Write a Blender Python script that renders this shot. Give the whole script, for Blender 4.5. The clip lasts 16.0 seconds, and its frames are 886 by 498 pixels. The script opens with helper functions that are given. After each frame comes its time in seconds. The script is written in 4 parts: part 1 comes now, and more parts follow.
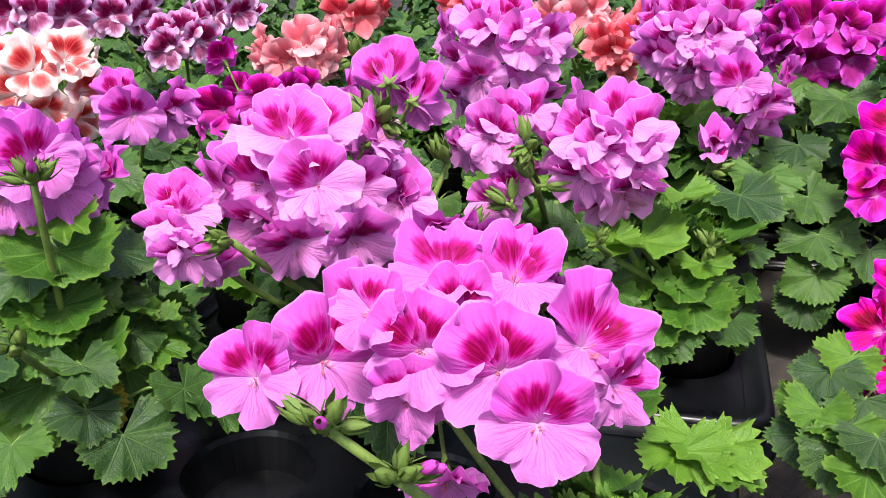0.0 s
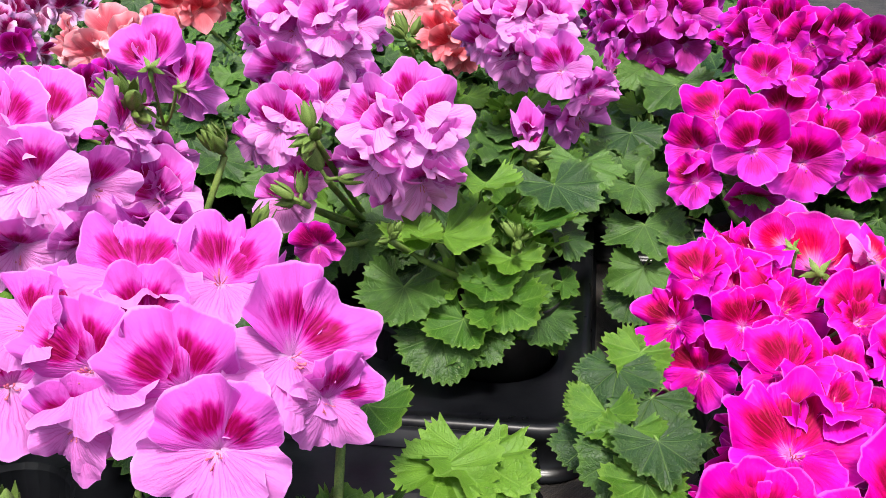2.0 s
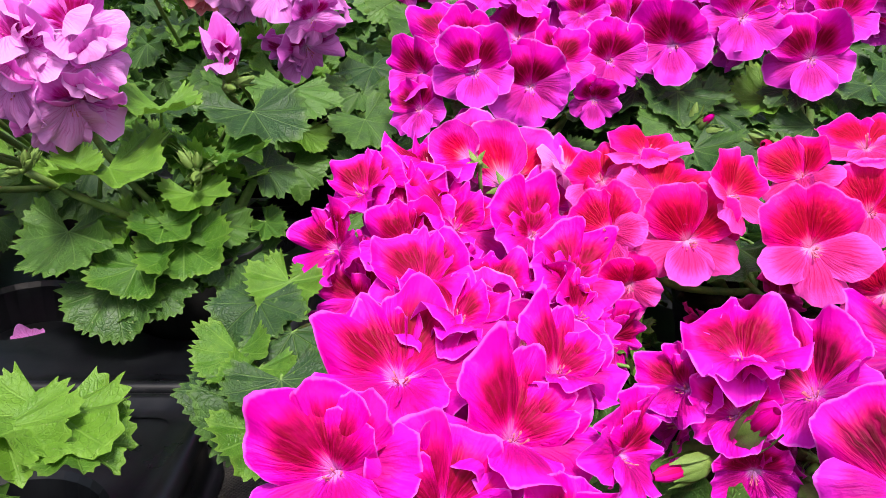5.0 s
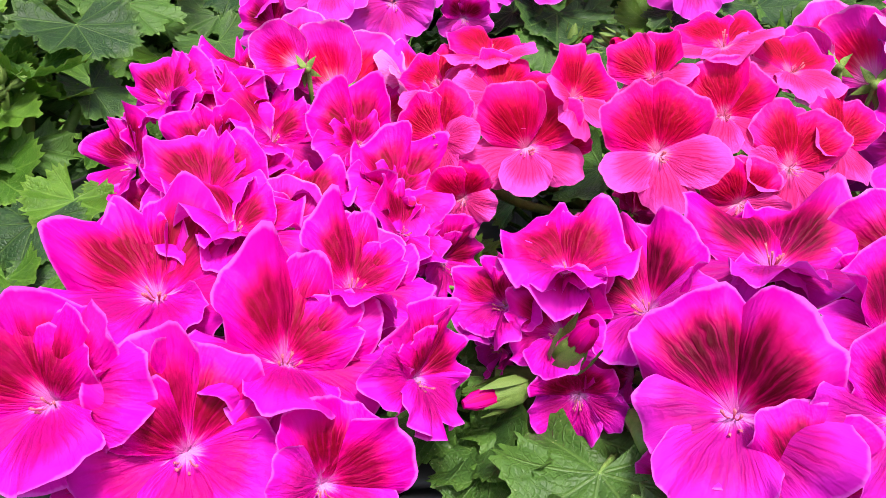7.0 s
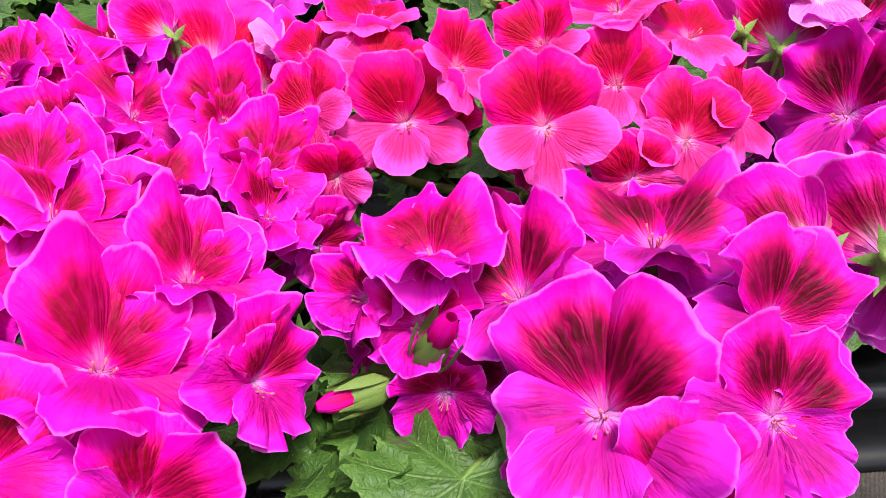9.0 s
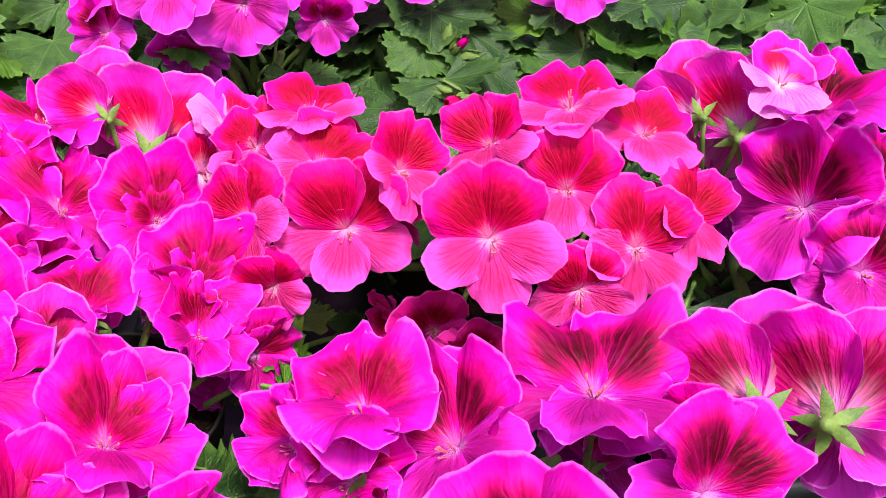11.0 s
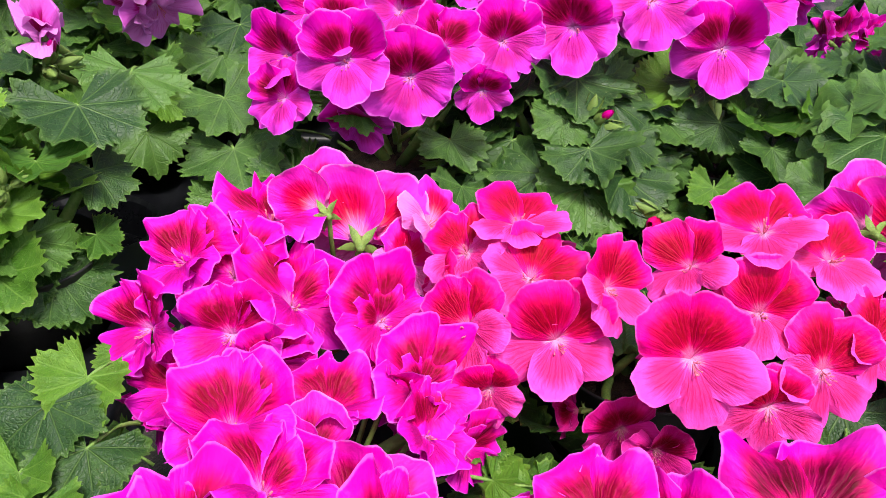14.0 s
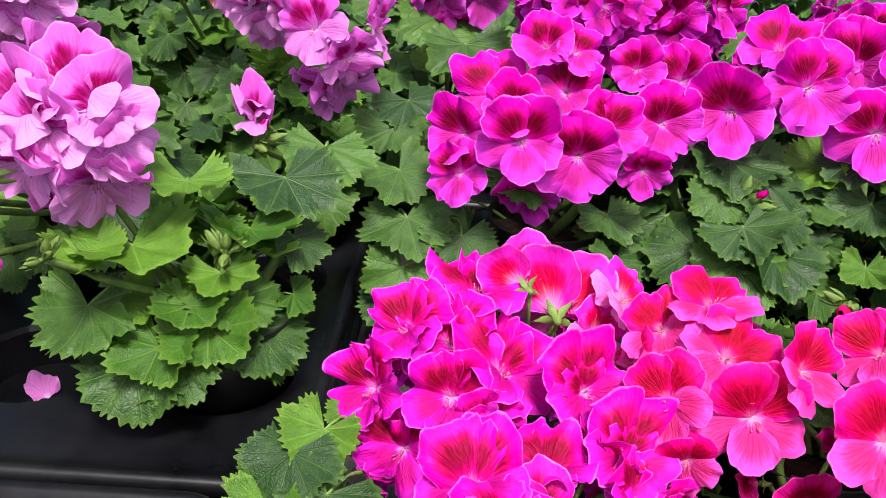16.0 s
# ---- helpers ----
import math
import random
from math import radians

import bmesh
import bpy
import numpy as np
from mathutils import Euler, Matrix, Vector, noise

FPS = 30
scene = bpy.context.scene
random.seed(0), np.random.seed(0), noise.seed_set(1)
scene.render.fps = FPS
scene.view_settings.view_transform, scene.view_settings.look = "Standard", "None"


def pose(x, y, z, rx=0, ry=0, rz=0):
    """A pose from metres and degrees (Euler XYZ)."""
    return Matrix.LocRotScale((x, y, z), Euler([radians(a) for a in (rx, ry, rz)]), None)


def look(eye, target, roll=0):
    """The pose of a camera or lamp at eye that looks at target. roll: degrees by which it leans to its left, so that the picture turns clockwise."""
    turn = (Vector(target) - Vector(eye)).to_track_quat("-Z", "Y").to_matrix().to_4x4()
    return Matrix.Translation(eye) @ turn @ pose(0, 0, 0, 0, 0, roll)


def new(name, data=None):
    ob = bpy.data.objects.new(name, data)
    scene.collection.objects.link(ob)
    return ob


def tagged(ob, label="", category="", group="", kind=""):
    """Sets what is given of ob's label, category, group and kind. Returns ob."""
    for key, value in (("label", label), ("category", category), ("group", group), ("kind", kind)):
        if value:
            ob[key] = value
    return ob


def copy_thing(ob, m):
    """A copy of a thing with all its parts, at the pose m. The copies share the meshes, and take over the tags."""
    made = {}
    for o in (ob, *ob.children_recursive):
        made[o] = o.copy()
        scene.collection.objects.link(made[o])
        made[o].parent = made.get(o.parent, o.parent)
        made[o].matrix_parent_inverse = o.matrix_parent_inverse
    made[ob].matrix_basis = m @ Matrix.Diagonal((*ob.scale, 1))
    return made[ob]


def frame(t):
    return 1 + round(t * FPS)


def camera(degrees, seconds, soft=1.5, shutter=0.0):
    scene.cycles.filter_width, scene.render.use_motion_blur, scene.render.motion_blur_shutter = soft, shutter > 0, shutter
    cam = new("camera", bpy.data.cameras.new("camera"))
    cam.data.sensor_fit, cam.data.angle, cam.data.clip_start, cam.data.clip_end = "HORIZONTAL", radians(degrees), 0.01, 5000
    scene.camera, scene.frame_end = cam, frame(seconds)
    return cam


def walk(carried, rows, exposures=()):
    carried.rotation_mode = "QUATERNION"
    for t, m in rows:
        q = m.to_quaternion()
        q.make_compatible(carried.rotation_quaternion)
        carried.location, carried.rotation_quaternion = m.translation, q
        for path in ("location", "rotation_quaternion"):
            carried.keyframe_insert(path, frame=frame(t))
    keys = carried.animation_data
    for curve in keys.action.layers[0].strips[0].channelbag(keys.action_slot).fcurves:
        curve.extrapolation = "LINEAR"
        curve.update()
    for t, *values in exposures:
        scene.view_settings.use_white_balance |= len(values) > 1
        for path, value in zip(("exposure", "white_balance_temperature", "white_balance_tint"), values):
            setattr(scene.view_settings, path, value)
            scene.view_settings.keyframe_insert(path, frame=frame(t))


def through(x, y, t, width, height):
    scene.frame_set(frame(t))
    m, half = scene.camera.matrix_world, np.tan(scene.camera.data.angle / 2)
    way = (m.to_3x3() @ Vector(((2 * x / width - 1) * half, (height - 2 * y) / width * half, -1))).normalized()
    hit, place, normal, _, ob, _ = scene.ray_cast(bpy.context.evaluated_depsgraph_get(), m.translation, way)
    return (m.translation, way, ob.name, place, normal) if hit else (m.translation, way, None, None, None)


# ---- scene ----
cam = camera(54.1, 16.0, 0.75)
METRES, EYE, TILT, LEAN, TURN = 0.65, 0.44, -22.0, 2.0, 0.0
ROWS = [
    (0.0, 0.0, 0.0, 0.0, -0.0, -0.0, -0.0),
    (0.5, 0.04, 0.0225, -0.0042, -1.48, 0.17, 0.41),
    (1.0, 0.066, 0.0373, -0.0015, -2.89, 0.06, 0.92),
    (1.5, 0.1168, 0.0641, -0.0048, -3.99, 0.17, 1.45),
    (2.0, 0.1616, 0.0896, -0.0124, -5.12, 0.39, 1.82),
    (2.5, 0.2047, 0.1115, -0.0194, -6.77, 0.41, 2.34),
    (3.0, 0.2425, 0.1306, -0.0287, -8.22, 0.43, 2.65),
    (3.5, 0.2819, 0.1485, -0.0405, -9.87, 0.26, 2.99),
    (4.0, 0.3185, 0.163, -0.0575, -11.1, 0.26, 3.28),
    (6.5, 0.4482, 0.2217, -0.1151, -16.96, -2.95, 4.43),
    (7.0, 0.4741, 0.2372, -0.1278, -17.78, -3.39, 4.47),
    (7.5, 0.4919, 0.2448, -0.1341, -18.55, -3.93, 4.82),
    (8.0, 0.5116, 0.2522, -0.1371, -19.28, -4.61, 5.15),
    (10.5, 0.5663, 0.2743, -0.0706, -21.87, -7.28, 4.69),
    (11.0, 0.5773, 0.2785, -0.0361, -22.02, -8.51, 4.44),
    (11.5, 0.5808, 0.2796, -0.0202, -22.14, -8.88, 4.12),
    (12.0, 0.5769, 0.2808, -0.0056, -22.11, -9.37, 3.64),
    (12.5, 0.564, 0.2832, 0.0092, -22.09, -9.88, 3.13),
    (13.0, 0.5367, 0.2861, 0.026, -21.49, -9.89, 2.53),
    (13.5, 0.5044, 0.2852, 0.0403, -20.36, -9.57, 2.18),
    (14.0, 0.4669, 0.2797, 0.0586, -18.72, -9.22, 1.98),
    (14.5, 0.4355, 0.2722, 0.0699, -17.04, -8.47, 1.65),
    (15.0, 0.4096, 0.265, 0.0768, -15.79, -7.68, 1.29),
    (15.5, 0.3833, 0.2562, 0.0822, -14.38, -6.64, 0.91),
    (16.0, 0.3607, 0.2467, 0.0896, -13.11, -5.81, 0.59),
]
walk(cam, [(t, pose(0, 0, EYE, TILT, LEAN, TURN) @ pose(METRES * x, METRES * y, METRES * z, 90 + pitch, roll, yaw)) for t, x, y, z, yaw, pitch, roll in ROWS],
     exposures=[(0.0, 0.70), (3.0, 0.70), (16.0, 0.70)])

# ---- light ----
world = bpy.data.worlds.new("world")
scene.world = world
world.use_nodes = True
wn = world.node_tree.nodes
sky = wn.new("ShaderNodeTexSky")
sky.sky_type = "NISHITA"
sky.sun_disc = False
sky.sun_elevation, sky.sun_rotation = radians(62), radians(182)
sky.dust_density = 4.0
world.node_tree.links.new(sky.outputs[0], wn["Background"].inputs[0])
wn["Background"].inputs[1].default_value = 0.15
sun = new("sun", bpy.data.lights.new("sun", "SUN"))
sun.data.energy, sun.data.angle, sun.data.color = 3.7, radians(12), (1.0, 0.96, 0.90)
sun.matrix_world = look((-0.02, -0.55, 1.05), (0.0, 0.0, 0.0))


# ---- materials ----
class Nodes:
    """A small builder for a node material."""

    def __init__(self, name):
        self.mat = bpy.data.materials.new(name)
        self.mat.use_nodes = True
        self.tree = self.mat.node_tree
        self.bsdf = self.tree.nodes["Principled BSDF"]
        self.out = self.tree.nodes["Material Output"]

    def node(self, kind, **values):
        n = self.tree.nodes.new(kind)
        for key, value in values.items():
            n.inputs[key].default_value = value
        return n

    def link(self, a, b):
        self.tree.links.new(a, b)

    def math(self, op, a, b=0.0, c=0.0):
        n = self.tree.nodes.new("ShaderNodeMath")
        n.operation = op
        for i, v in enumerate((a, b, c)):
            if isinstance(v, (int, float)):
                n.inputs[i].default_value = v
            else:
                self.link(v, n.inputs[i])
        return n.outputs[0]

    def ramp(self, value, a, b, lo=0.0, hi=1.0):
        n = self.tree.nodes.new("ShaderNodeMapRange")
        n.interpolation_type = "SMOOTHSTEP"
        self.link(value, n.inputs[0])
        for i, v in enumerate((a, b, lo, hi)):
            n.inputs[i + 1].default_value = v
        return n.outputs[0]

    def mix(self, fac, a, b):
        n = self.tree.nodes.new("ShaderNodeMix")
        n.data_type = "RGBA"
        for socket, v in ((n.inputs[0], fac), (n.inputs[6], a), (n.inputs[7], b)):
            if isinstance(v, (int, float)):
                socket.default_value = v
            elif isinstance(v, tuple):
                socket.default_value = (*v, 1.0)
            else:
                self.link(v, socket)
        return n.outputs[2]

    def uv(self, name):
        n = self.tree.nodes.new("ShaderNodeUVMap")
        n.uv_map = name
        s = self.tree.nodes.new("ShaderNodeSeparateXYZ")
        self.link(n.outputs[0], s.inputs[0])
        return s.outputs[0], s.outputs[1]

    def combine(self, x, y, z):
        n = self.tree.nodes.new("ShaderNodeCombineXYZ")
        for i, v in enumerate((x, y, z)):
            if isinstance(v, (int, float)):
                n.inputs[i].default_value = v
            else:
                self.link(v, n.inputs[i])
        return n.outputs[0]

    def noise(self, vector, scale, detail=2.0, rough=0.5):
        n = self.node("ShaderNodeTexNoise", Scale=scale, Detail=detail, Roughness=rough)
        if vector is not None:
            self.link(vector, n.inputs["Vector"])
        return n.outputs[0]

    def objpos(self):
        return self.tree.nodes.new("ShaderNodeTexCoord").outputs["Object"]

    def chance(self):
        return self.tree.nodes.new("ShaderNodeObjectInfo").outputs["Random"]

    def bump(self, height, strength=0.3, distance=0.001):
        n = self.node("ShaderNodeBump", Strength=strength, Distance=distance)
        self.link(height, n.inputs["Height"])
        self.link(n.outputs[0], self.bsdf.inputs["Normal"])
        return n.outputs[0]

    def thin(self, colour, share):
        """Light passes through the leaf or petal."""
        t = self.tree.nodes.new("ShaderNodeBsdfTranslucent")
        m = self.node("ShaderNodeMixShader", Fac=share)
        self.link(colour, t.inputs[0])
        self.link(self.bsdf.outputs[0], m.inputs[1])
        self.link(t.outputs[0], m.inputs[2])
        self.link(m.outputs[0], self.out.inputs[0])


def petal_material(name, upper, lower, mid, blotch, edge, throat, spread=1.0, low_blotch=0.4, feather=0.38, edge_width=0.028, veins=0.42, white=0.25, through=0.24):
    k = Nodes(name)
    u, v = k.uv("petal")
    kind, rnd = k.uv("kind")
    a = k.math("ABSOLUTE", k.math("SUBTRACT", k.math("MULTIPLY", u, 2.0), 1.0))
    streak = k.noise(k.combine(k.math("MULTIPLY", u, 9.0), k.math("MULTIPLY", v, 1.1), k.math("MULTIPLY", rnd, 37.0)), 1.6, 3.0, 0.6)
    fine = k.noise(k.combine(k.math("MULTIPLY", u, 26.0), k.math("MULTIPLY", v, 1.6), k.math("MULTIPLY", rnd, 53.0)), 1.5, 2.0, 0.6)
    soft = k.noise(k.combine(u, v, k.math("MULTIPLY", rnd, 71.0)), 3.0, 2.0)
    up = k.ramp(kind, 0.3, 0.7)
    weight = k.math("MULTIPLY_ADD", up, 1.0 - low_blotch, low_blotch)
    weight = k.math("MULTIPLY", weight, k.ramp(soft, 0.15, 0.6, 0.6, 1.0))
    e = k.math("ADD", k.math("POWER", k.math("DIVIDE", k.math("SUBTRACT", v, 0.50), 0.36 * spread), 2.0), k.math("POWER", k.math("DIVIDE", a, 0.80 * spread), 2.0))
    e = k.math("ADD", e, k.math("MULTIPLY", k.math("SUBTRACT", streak, 0.5), 2.6 * feather))
    body = k.mix(up, lower, upper)
    body = k.mix(k.ramp(soft, 0.4, 0.75, 0.0, 0.10), body, edge)
    col = k.mix(k.math("MULTIPLY", k.ramp(e, 1.7, 0.6), weight), body, mid)
    col = k.mix(k.math("MULTIPLY", k.ramp(e, 0.95, 0.05), weight), col, blotch)
    # veins that fan out from the claw and fork towards the edge
    fan = k.math("MULTIPLY_ADD", k.math("SUBTRACT", soft, 0.5), 0.10, u)
    rib = k.math("ABSOLUTE", k.math("SUBTRACT", k.math("FRACT", k.math("MULTIPLY", fan, 11.0)), 0.5))
    fork = k.math("ABSOLUTE", k.math("SUBTRACT", k.math("FRACT", k.math("MULTIPLY_ADD", fan, 22.0, k.math("MULTIPLY", streak, 0.6))), 0.5))
    line = k.math("MAXIMUM", k.ramp(rib, 0.16, 0.02), k.math("MULTIPLY", k.ramp(fork, 0.20, 0.04), k.ramp(v, 0.35, 0.7)))
    line = k.math("MULTIPLY", k.math("MULTIPLY", line, k.ramp(fine, 0.3, 0.6, 0.35, 1.0)), k.ramp(v, 0.99, 0.6, 0.0, veins))
    col = k.mix(line, col, mid)
    pale = k.math("ADD", k.math("MULTIPLY", k.math("SUBTRACT", fine, 0.5), 0.30), v)
    col = k.mix(k.math("MULTIPLY", k.ramp(pale, white, 0.08, 0.0, 0.7), k.math("MULTIPLY_ADD", up, -0.5, 1.0)), col, throat)
    rim = k.math("MAXIMUM", k.ramp(k.math("MULTIPLY_ADD", k.math("SUBTRACT", streak, 0.5), 0.10, v), 1.0 - 1.3 * edge_width, 1.0 - 0.2 * edge_width), k.ramp(a, 0.965, 0.998))
    col = k.mix(k.math("MULTIPLY", rim, 0.72), col, edge)
    k.link(col, k.bsdf.inputs["Base Color"])
    k.bsdf.inputs["Roughness"].default_value = 0.55
    k.bsdf.inputs["Specular IOR Level"].default_value = 0.10
    crumple = k.noise(k.combine(k.math("MULTIPLY", u, 7.0), k.math("MULTIPLY", v, 3.0), k.math("MULTIPLY", rnd, 19.0)), 1.7, 3.0, 0.55)
    relief = k.math("MULTIPLY_ADD", crumple, 1.6, k.math("ADD", k.math("MULTIPLY", fine, 0.7), k.math("MULTIPLY", streak, 0.8)))
    k.bump(k.math("SUBTRACT", relief, k.math("MULTIPLY", line, 0.8)), 0.6, 0.0014)
    k.thin(col, through)
    return k.mat


def leaf_material(name, dark, light, vein, edge, through=0.25):
    k = Nodes(name)
    ang, r = k.uv("leaf")
    pos = k.objpos()
    patch = k.noise(pos, 6.0, 4.0, 0.6)
    grain = k.noise(pos, 60.0, 3.0, 0.6)
    saw = k.math("ABSOLUTE", k.math("SUBTRACT", k.math("FRACT", k.math("MULTIPLY", ang, 7.0)), 0.5))
    wide = k.math("MULTIPLY", saw, r)
    main = k.math("MULTIPLY", k.ramp(wide, 0.030, 0.006), k.ramp(r, 1.0, 0.6, 0.15, 1.0))
    # side veins that leave the main ones towards the edge
    side = k.math("FRACT", k.math("MULTIPLY_ADD", k.math("SUBTRACT", k.math("MULTIPLY_ADD", saw, -0.6, r), k.math("MULTIPLY", grain, 0.05)), 6.0, k.math("MULTIPLY", k.math("FLOOR", k.math("MULTIPLY", ang, 14.0)), 0.37)))
    side = k.math("MULTIPLY", k.ramp(k.math("ABSOLUTE", k.math("SUBTRACT", side, 0.5)), 0.10, 0.02), k.ramp(r, 0.15, 0.4, 0.0, 0.6))
    cells = k.node("ShaderNodeTexVoronoi", Scale=26.0)
    cells.feature = "DISTANCE_TO_EDGE"
    k.link(pos, cells.inputs["Vector"])
    quilt = k.ramp(cells.outputs["Distance"], 0.0, 0.25)
    tone = k.math("ADD", k.math("MULTIPLY", k.chance(), 0.75), k.math("MULTIPLY", k.math("SUBTRACT", patch, 0.5), 1.1))
    col = k.mix(k.ramp(tone, 0.0, 0.9), dark, light)
    col = k.mix(k.math("MULTIPLY", k.ramp(grain, 0.45, 0.75), 0.25), col, light)
    col = k.mix(k.math("MULTIPLY", k.ramp(r, 0.78, 1.0), 0.40), col, edge)
    col = k.mix(k.math("MULTIPLY", k.math("MAXIMUM", main, side), 0.34), col, vein)
    speck = k.noise(pos, 38.0, 2.0, 0.4)
    col = k.mix(k.math("MULTIPLY", k.ramp(speck, 0.72, 0.77), 0.45), col, (0.42, 0.44, 0.22))
    k.link(col, k.bsdf.inputs["Base Color"])
    k.link(k.ramp(patch, 0.3, 0.7, 0.40, 0.58), k.bsdf.inputs["Roughness"])
    k.bsdf.inputs["Specular IOR Level"].default_value = 0.40
    relief = k.math("MULTIPLY_ADD", quilt, 0.22, k.math("MULTIPLY", grain, 0.3))
    k.bump(k.math("SUBTRACT", relief, k.math("MULTIPLY", k.math("MAXIMUM", main, side), 1.0)), 0.6, 0.0014)
    k.thin(col, through)
    return k.mat


def plain_material(name, a, b, scale, rough=0.5, spec=0.4, bump=0.3, depth=0.001):
    k = Nodes(name)
    pos = k.objpos()
    n = k.noise(pos, scale, 5.0, 0.6)
    f = k.noise(pos, scale * 11.0, 3.0, 0.6)
    k.link(k.mix(k.ramp(k.math("MULTIPLY_ADD", f, 0.35, k.math("MULTIPLY", n, 0.65)), 0.35, 0.65), a, b), k.bsdf.inputs["Base Color"])
    k.link(k.ramp(n, 0.3, 0.7, rough - 0.08, rough + 0.1), k.bsdf.inputs["Roughness"])
    k.bsdf.inputs["Specular IOR Level"].default_value = spec
    k.bump(f, bump, depth)
    return k.mat


LILAC = dict(upper=(0.63, 0.10, 0.54), lower=(0.67, 0.205, 0.61), mid=(0.50, 0.006, 0.27), blotch=(0.24, 0.0, 0.05), edge=(0.72, 0.28, 0.72), throat=(0.78, 0.5, 0.78))
PETALS = {
    "lilac": petal_material("lilac_petal", **LILAC, low_blotch=0.04, feather=1.25, spread=0.56, through=0.30),
    "lilacd": petal_material("double_lilac_petal", (0.74, 0.14, 0.62), (0.80, 0.31, 0.73), (0.58, 0.012, 0.34), (0.28, 0.0, 0.06), (0.78, 0.36, 0.78), (0.76, 0.42, 0.76), low_blotch=0.06, feather=1.25, spread=0.56, through=0.34),
    "mag": petal_material("magenta_petal", (0.70, 0.0, 0.37), (0.68, 0.006, 0.49), (0.58, 0.0, 0.14), (0.20, 0.0, 0.018), (0.80, 0.12, 0.74), (0.84, 0.44, 0.84), low_blotch=0.45, spread=0.76, feather=0.7),
    "magpale": petal_material("pale_backed_magenta_petal", (0.76, 0.01, 0.46), (0.80, 0.18, 0.62), (0.66, 0.0, 0.15), (0.55, 0.0, 0.05), (0.84, 0.30, 0.72), (0.92, 0.76, 0.82), low_blotch=0.15, spread=0.62, white=0.46),
    "magback": petal_material("white_based_magenta_petal", (0.66, 0.0, 0.37), (0.66, 0.03, 0.50), (0.46, 0.0, 0.13), (0.20, 0.0, 0.03), (0.80, 0.22, 0.76), (0.90, 0.72, 0.86), low_blotch=0.3, spread=0.66, feather=0.9, white=0.50),
    "magfar": petal_material("bright_magenta_petal", (0.64, 0.0, 0.37), (0.65, 0.032, 0.53), (0.48, 0.0, 0.12), (0.15, 0.0, 0.015), (0.76, 0.16, 0.72), (0.76, 0.40, 0.74), low_blotch=0.40, spread=0.66, feather=0.6),
    "magdark": petal_material("dark_eyed_magenta_petal", (0.66, 0.0, 0.38), (0.63, 0.014, 0.51), (0.48, 0.0, 0.11), (0.07, 0.0, 0.008), (0.78, 0.13, 0.72), (0.74, 0.34, 0.74), low_blotch=0.42, spread=0.82, feather=0.7),
    "crim": petal_material("crimson_petal", (0.74, 0.0, 0.25), (0.80, 0.06, 0.44), (0.62, 0.0, 0.085), (0.30, 0.0, 0.018), (0.82, 0.11, 0.50), (0.86, 0.42, 0.64), low_blotch=0.42, spread=0.84, edge_width=0.032, veins=0.55, feather=0.55),
    # crimdark: crimson petals with the shade under the umbels put into the colour
    "crimdark": petal_material("shaded_crimson_petal", (0.58, 0.004, 0.22), (0.62, 0.015, 0.30), (0.42, 0.0, 0.07), (0.18, 0.0, 0.01), (0.76, 0.1, 0.50), (0.8, 0.4, 0.5), spread=0.7),
    "deep": petal_material("deep_magenta_petal", (0.66, 0.015, 0.48), (0.68, 0.07, 0.56), (0.48, 0.0, 0.18), (0.20, 0.0, 0.05), (0.72, 0.12, 0.62), (0.7, 0.3, 0.6)),
    "purple": petal_material("purple_petal", (0.58, 0.012, 0.45), (0.58, 0.07, 0.54), (0.38, 0.0, 0.16), (0.13, 0.0, 0.03), (0.68, 0.17, 0.68), (0.66, 0.3, 0.66), low_blotch=0.5),
    "white": petal_material("white_petal", (0.80, 0.58, 0.58), (0.82, 0.64, 0.64), (0.74, 0.12, 0.11), (0.32, 0.005, 0.015), (0.84, 0.72, 0.71), (0.84, 0.64, 0.60), low_blotch=0.75, spread=0.7),
    "stripe": petal_material("striped_petal", (0.66, 0.30, 0.62), (0.70, 0.42, 0.69), (0.30, 0.0, 0.11), (0.13, 0.0, 0.03), (0.76, 0.50, 0.74), (0.76, 0.55, 0.72), low_blotch=0.7, feather=0.9, spread=0.85),
    "salmon": petal_material("salmon_petal", (0.82, 0.33, 0.38), (0.84, 0.43, 0.47), (0.81, 0.22, 0.28), (0.72, 0.12, 0.18), (0.86, 0.51, 0.54), (0.84, 0.52, 0.46), low_blotch=0.3),
    "coral": petal_material("coral_petal", (0.80, 0.17, 0.22), (0.82, 0.27, 0.32), (0.76, 0.08, 0.12), (0.56, 0.02, 0.04), (0.84, 0.30, 0.32), (0.84, 0.4, 0.34), low_blotch=0.4),
}
LEAF = leaf_material("leaf_green", (0.015, 0.048, 0.012), (0.070, 0.160, 0.023), (0.15, 0.26, 0.06), (0.11, 0.22, 0.03), 0.22)
# lighter green of young leaves, also painting strong light on some plants' leaves
YOUNG_LIT = leaf_material("young_and_lit_leaf_green", (0.040, 0.125, 0.010), (0.125, 0.265, 0.022), (0.22, 0.38, 0.07), (0.22, 0.38, 0.05), 0.32)
YELLOW = leaf_material("yellowing_leaf", (0.20, 0.22, 0.02), (0.42, 0.34, 0.03), (0.40, 0.42, 0.08), (0.45, 0.30, 0.04), 0.3)
STEM = plain_material("stem_green", (0.10, 0.20, 0.035), (0.19, 0.30, 0.07), 40.0, 0.55)
SEPAL = plain_material("sepal_green", (0.07, 0.13, 0.022), (0.17, 0.25, 0.05), 90.0, 0.6)
STAMEN = plain_material("stamen", (0.40, 0.02, 0.08), (0.70, 0.22, 0.30), 300.0, 0.5)
PLASTIC = plain_material("black_plastic", (0.002, 0.0022, 0.003), (0.006, 0.0065, 0.008), 16.0, 0.34, 0.32, 0.12, 0.0006)
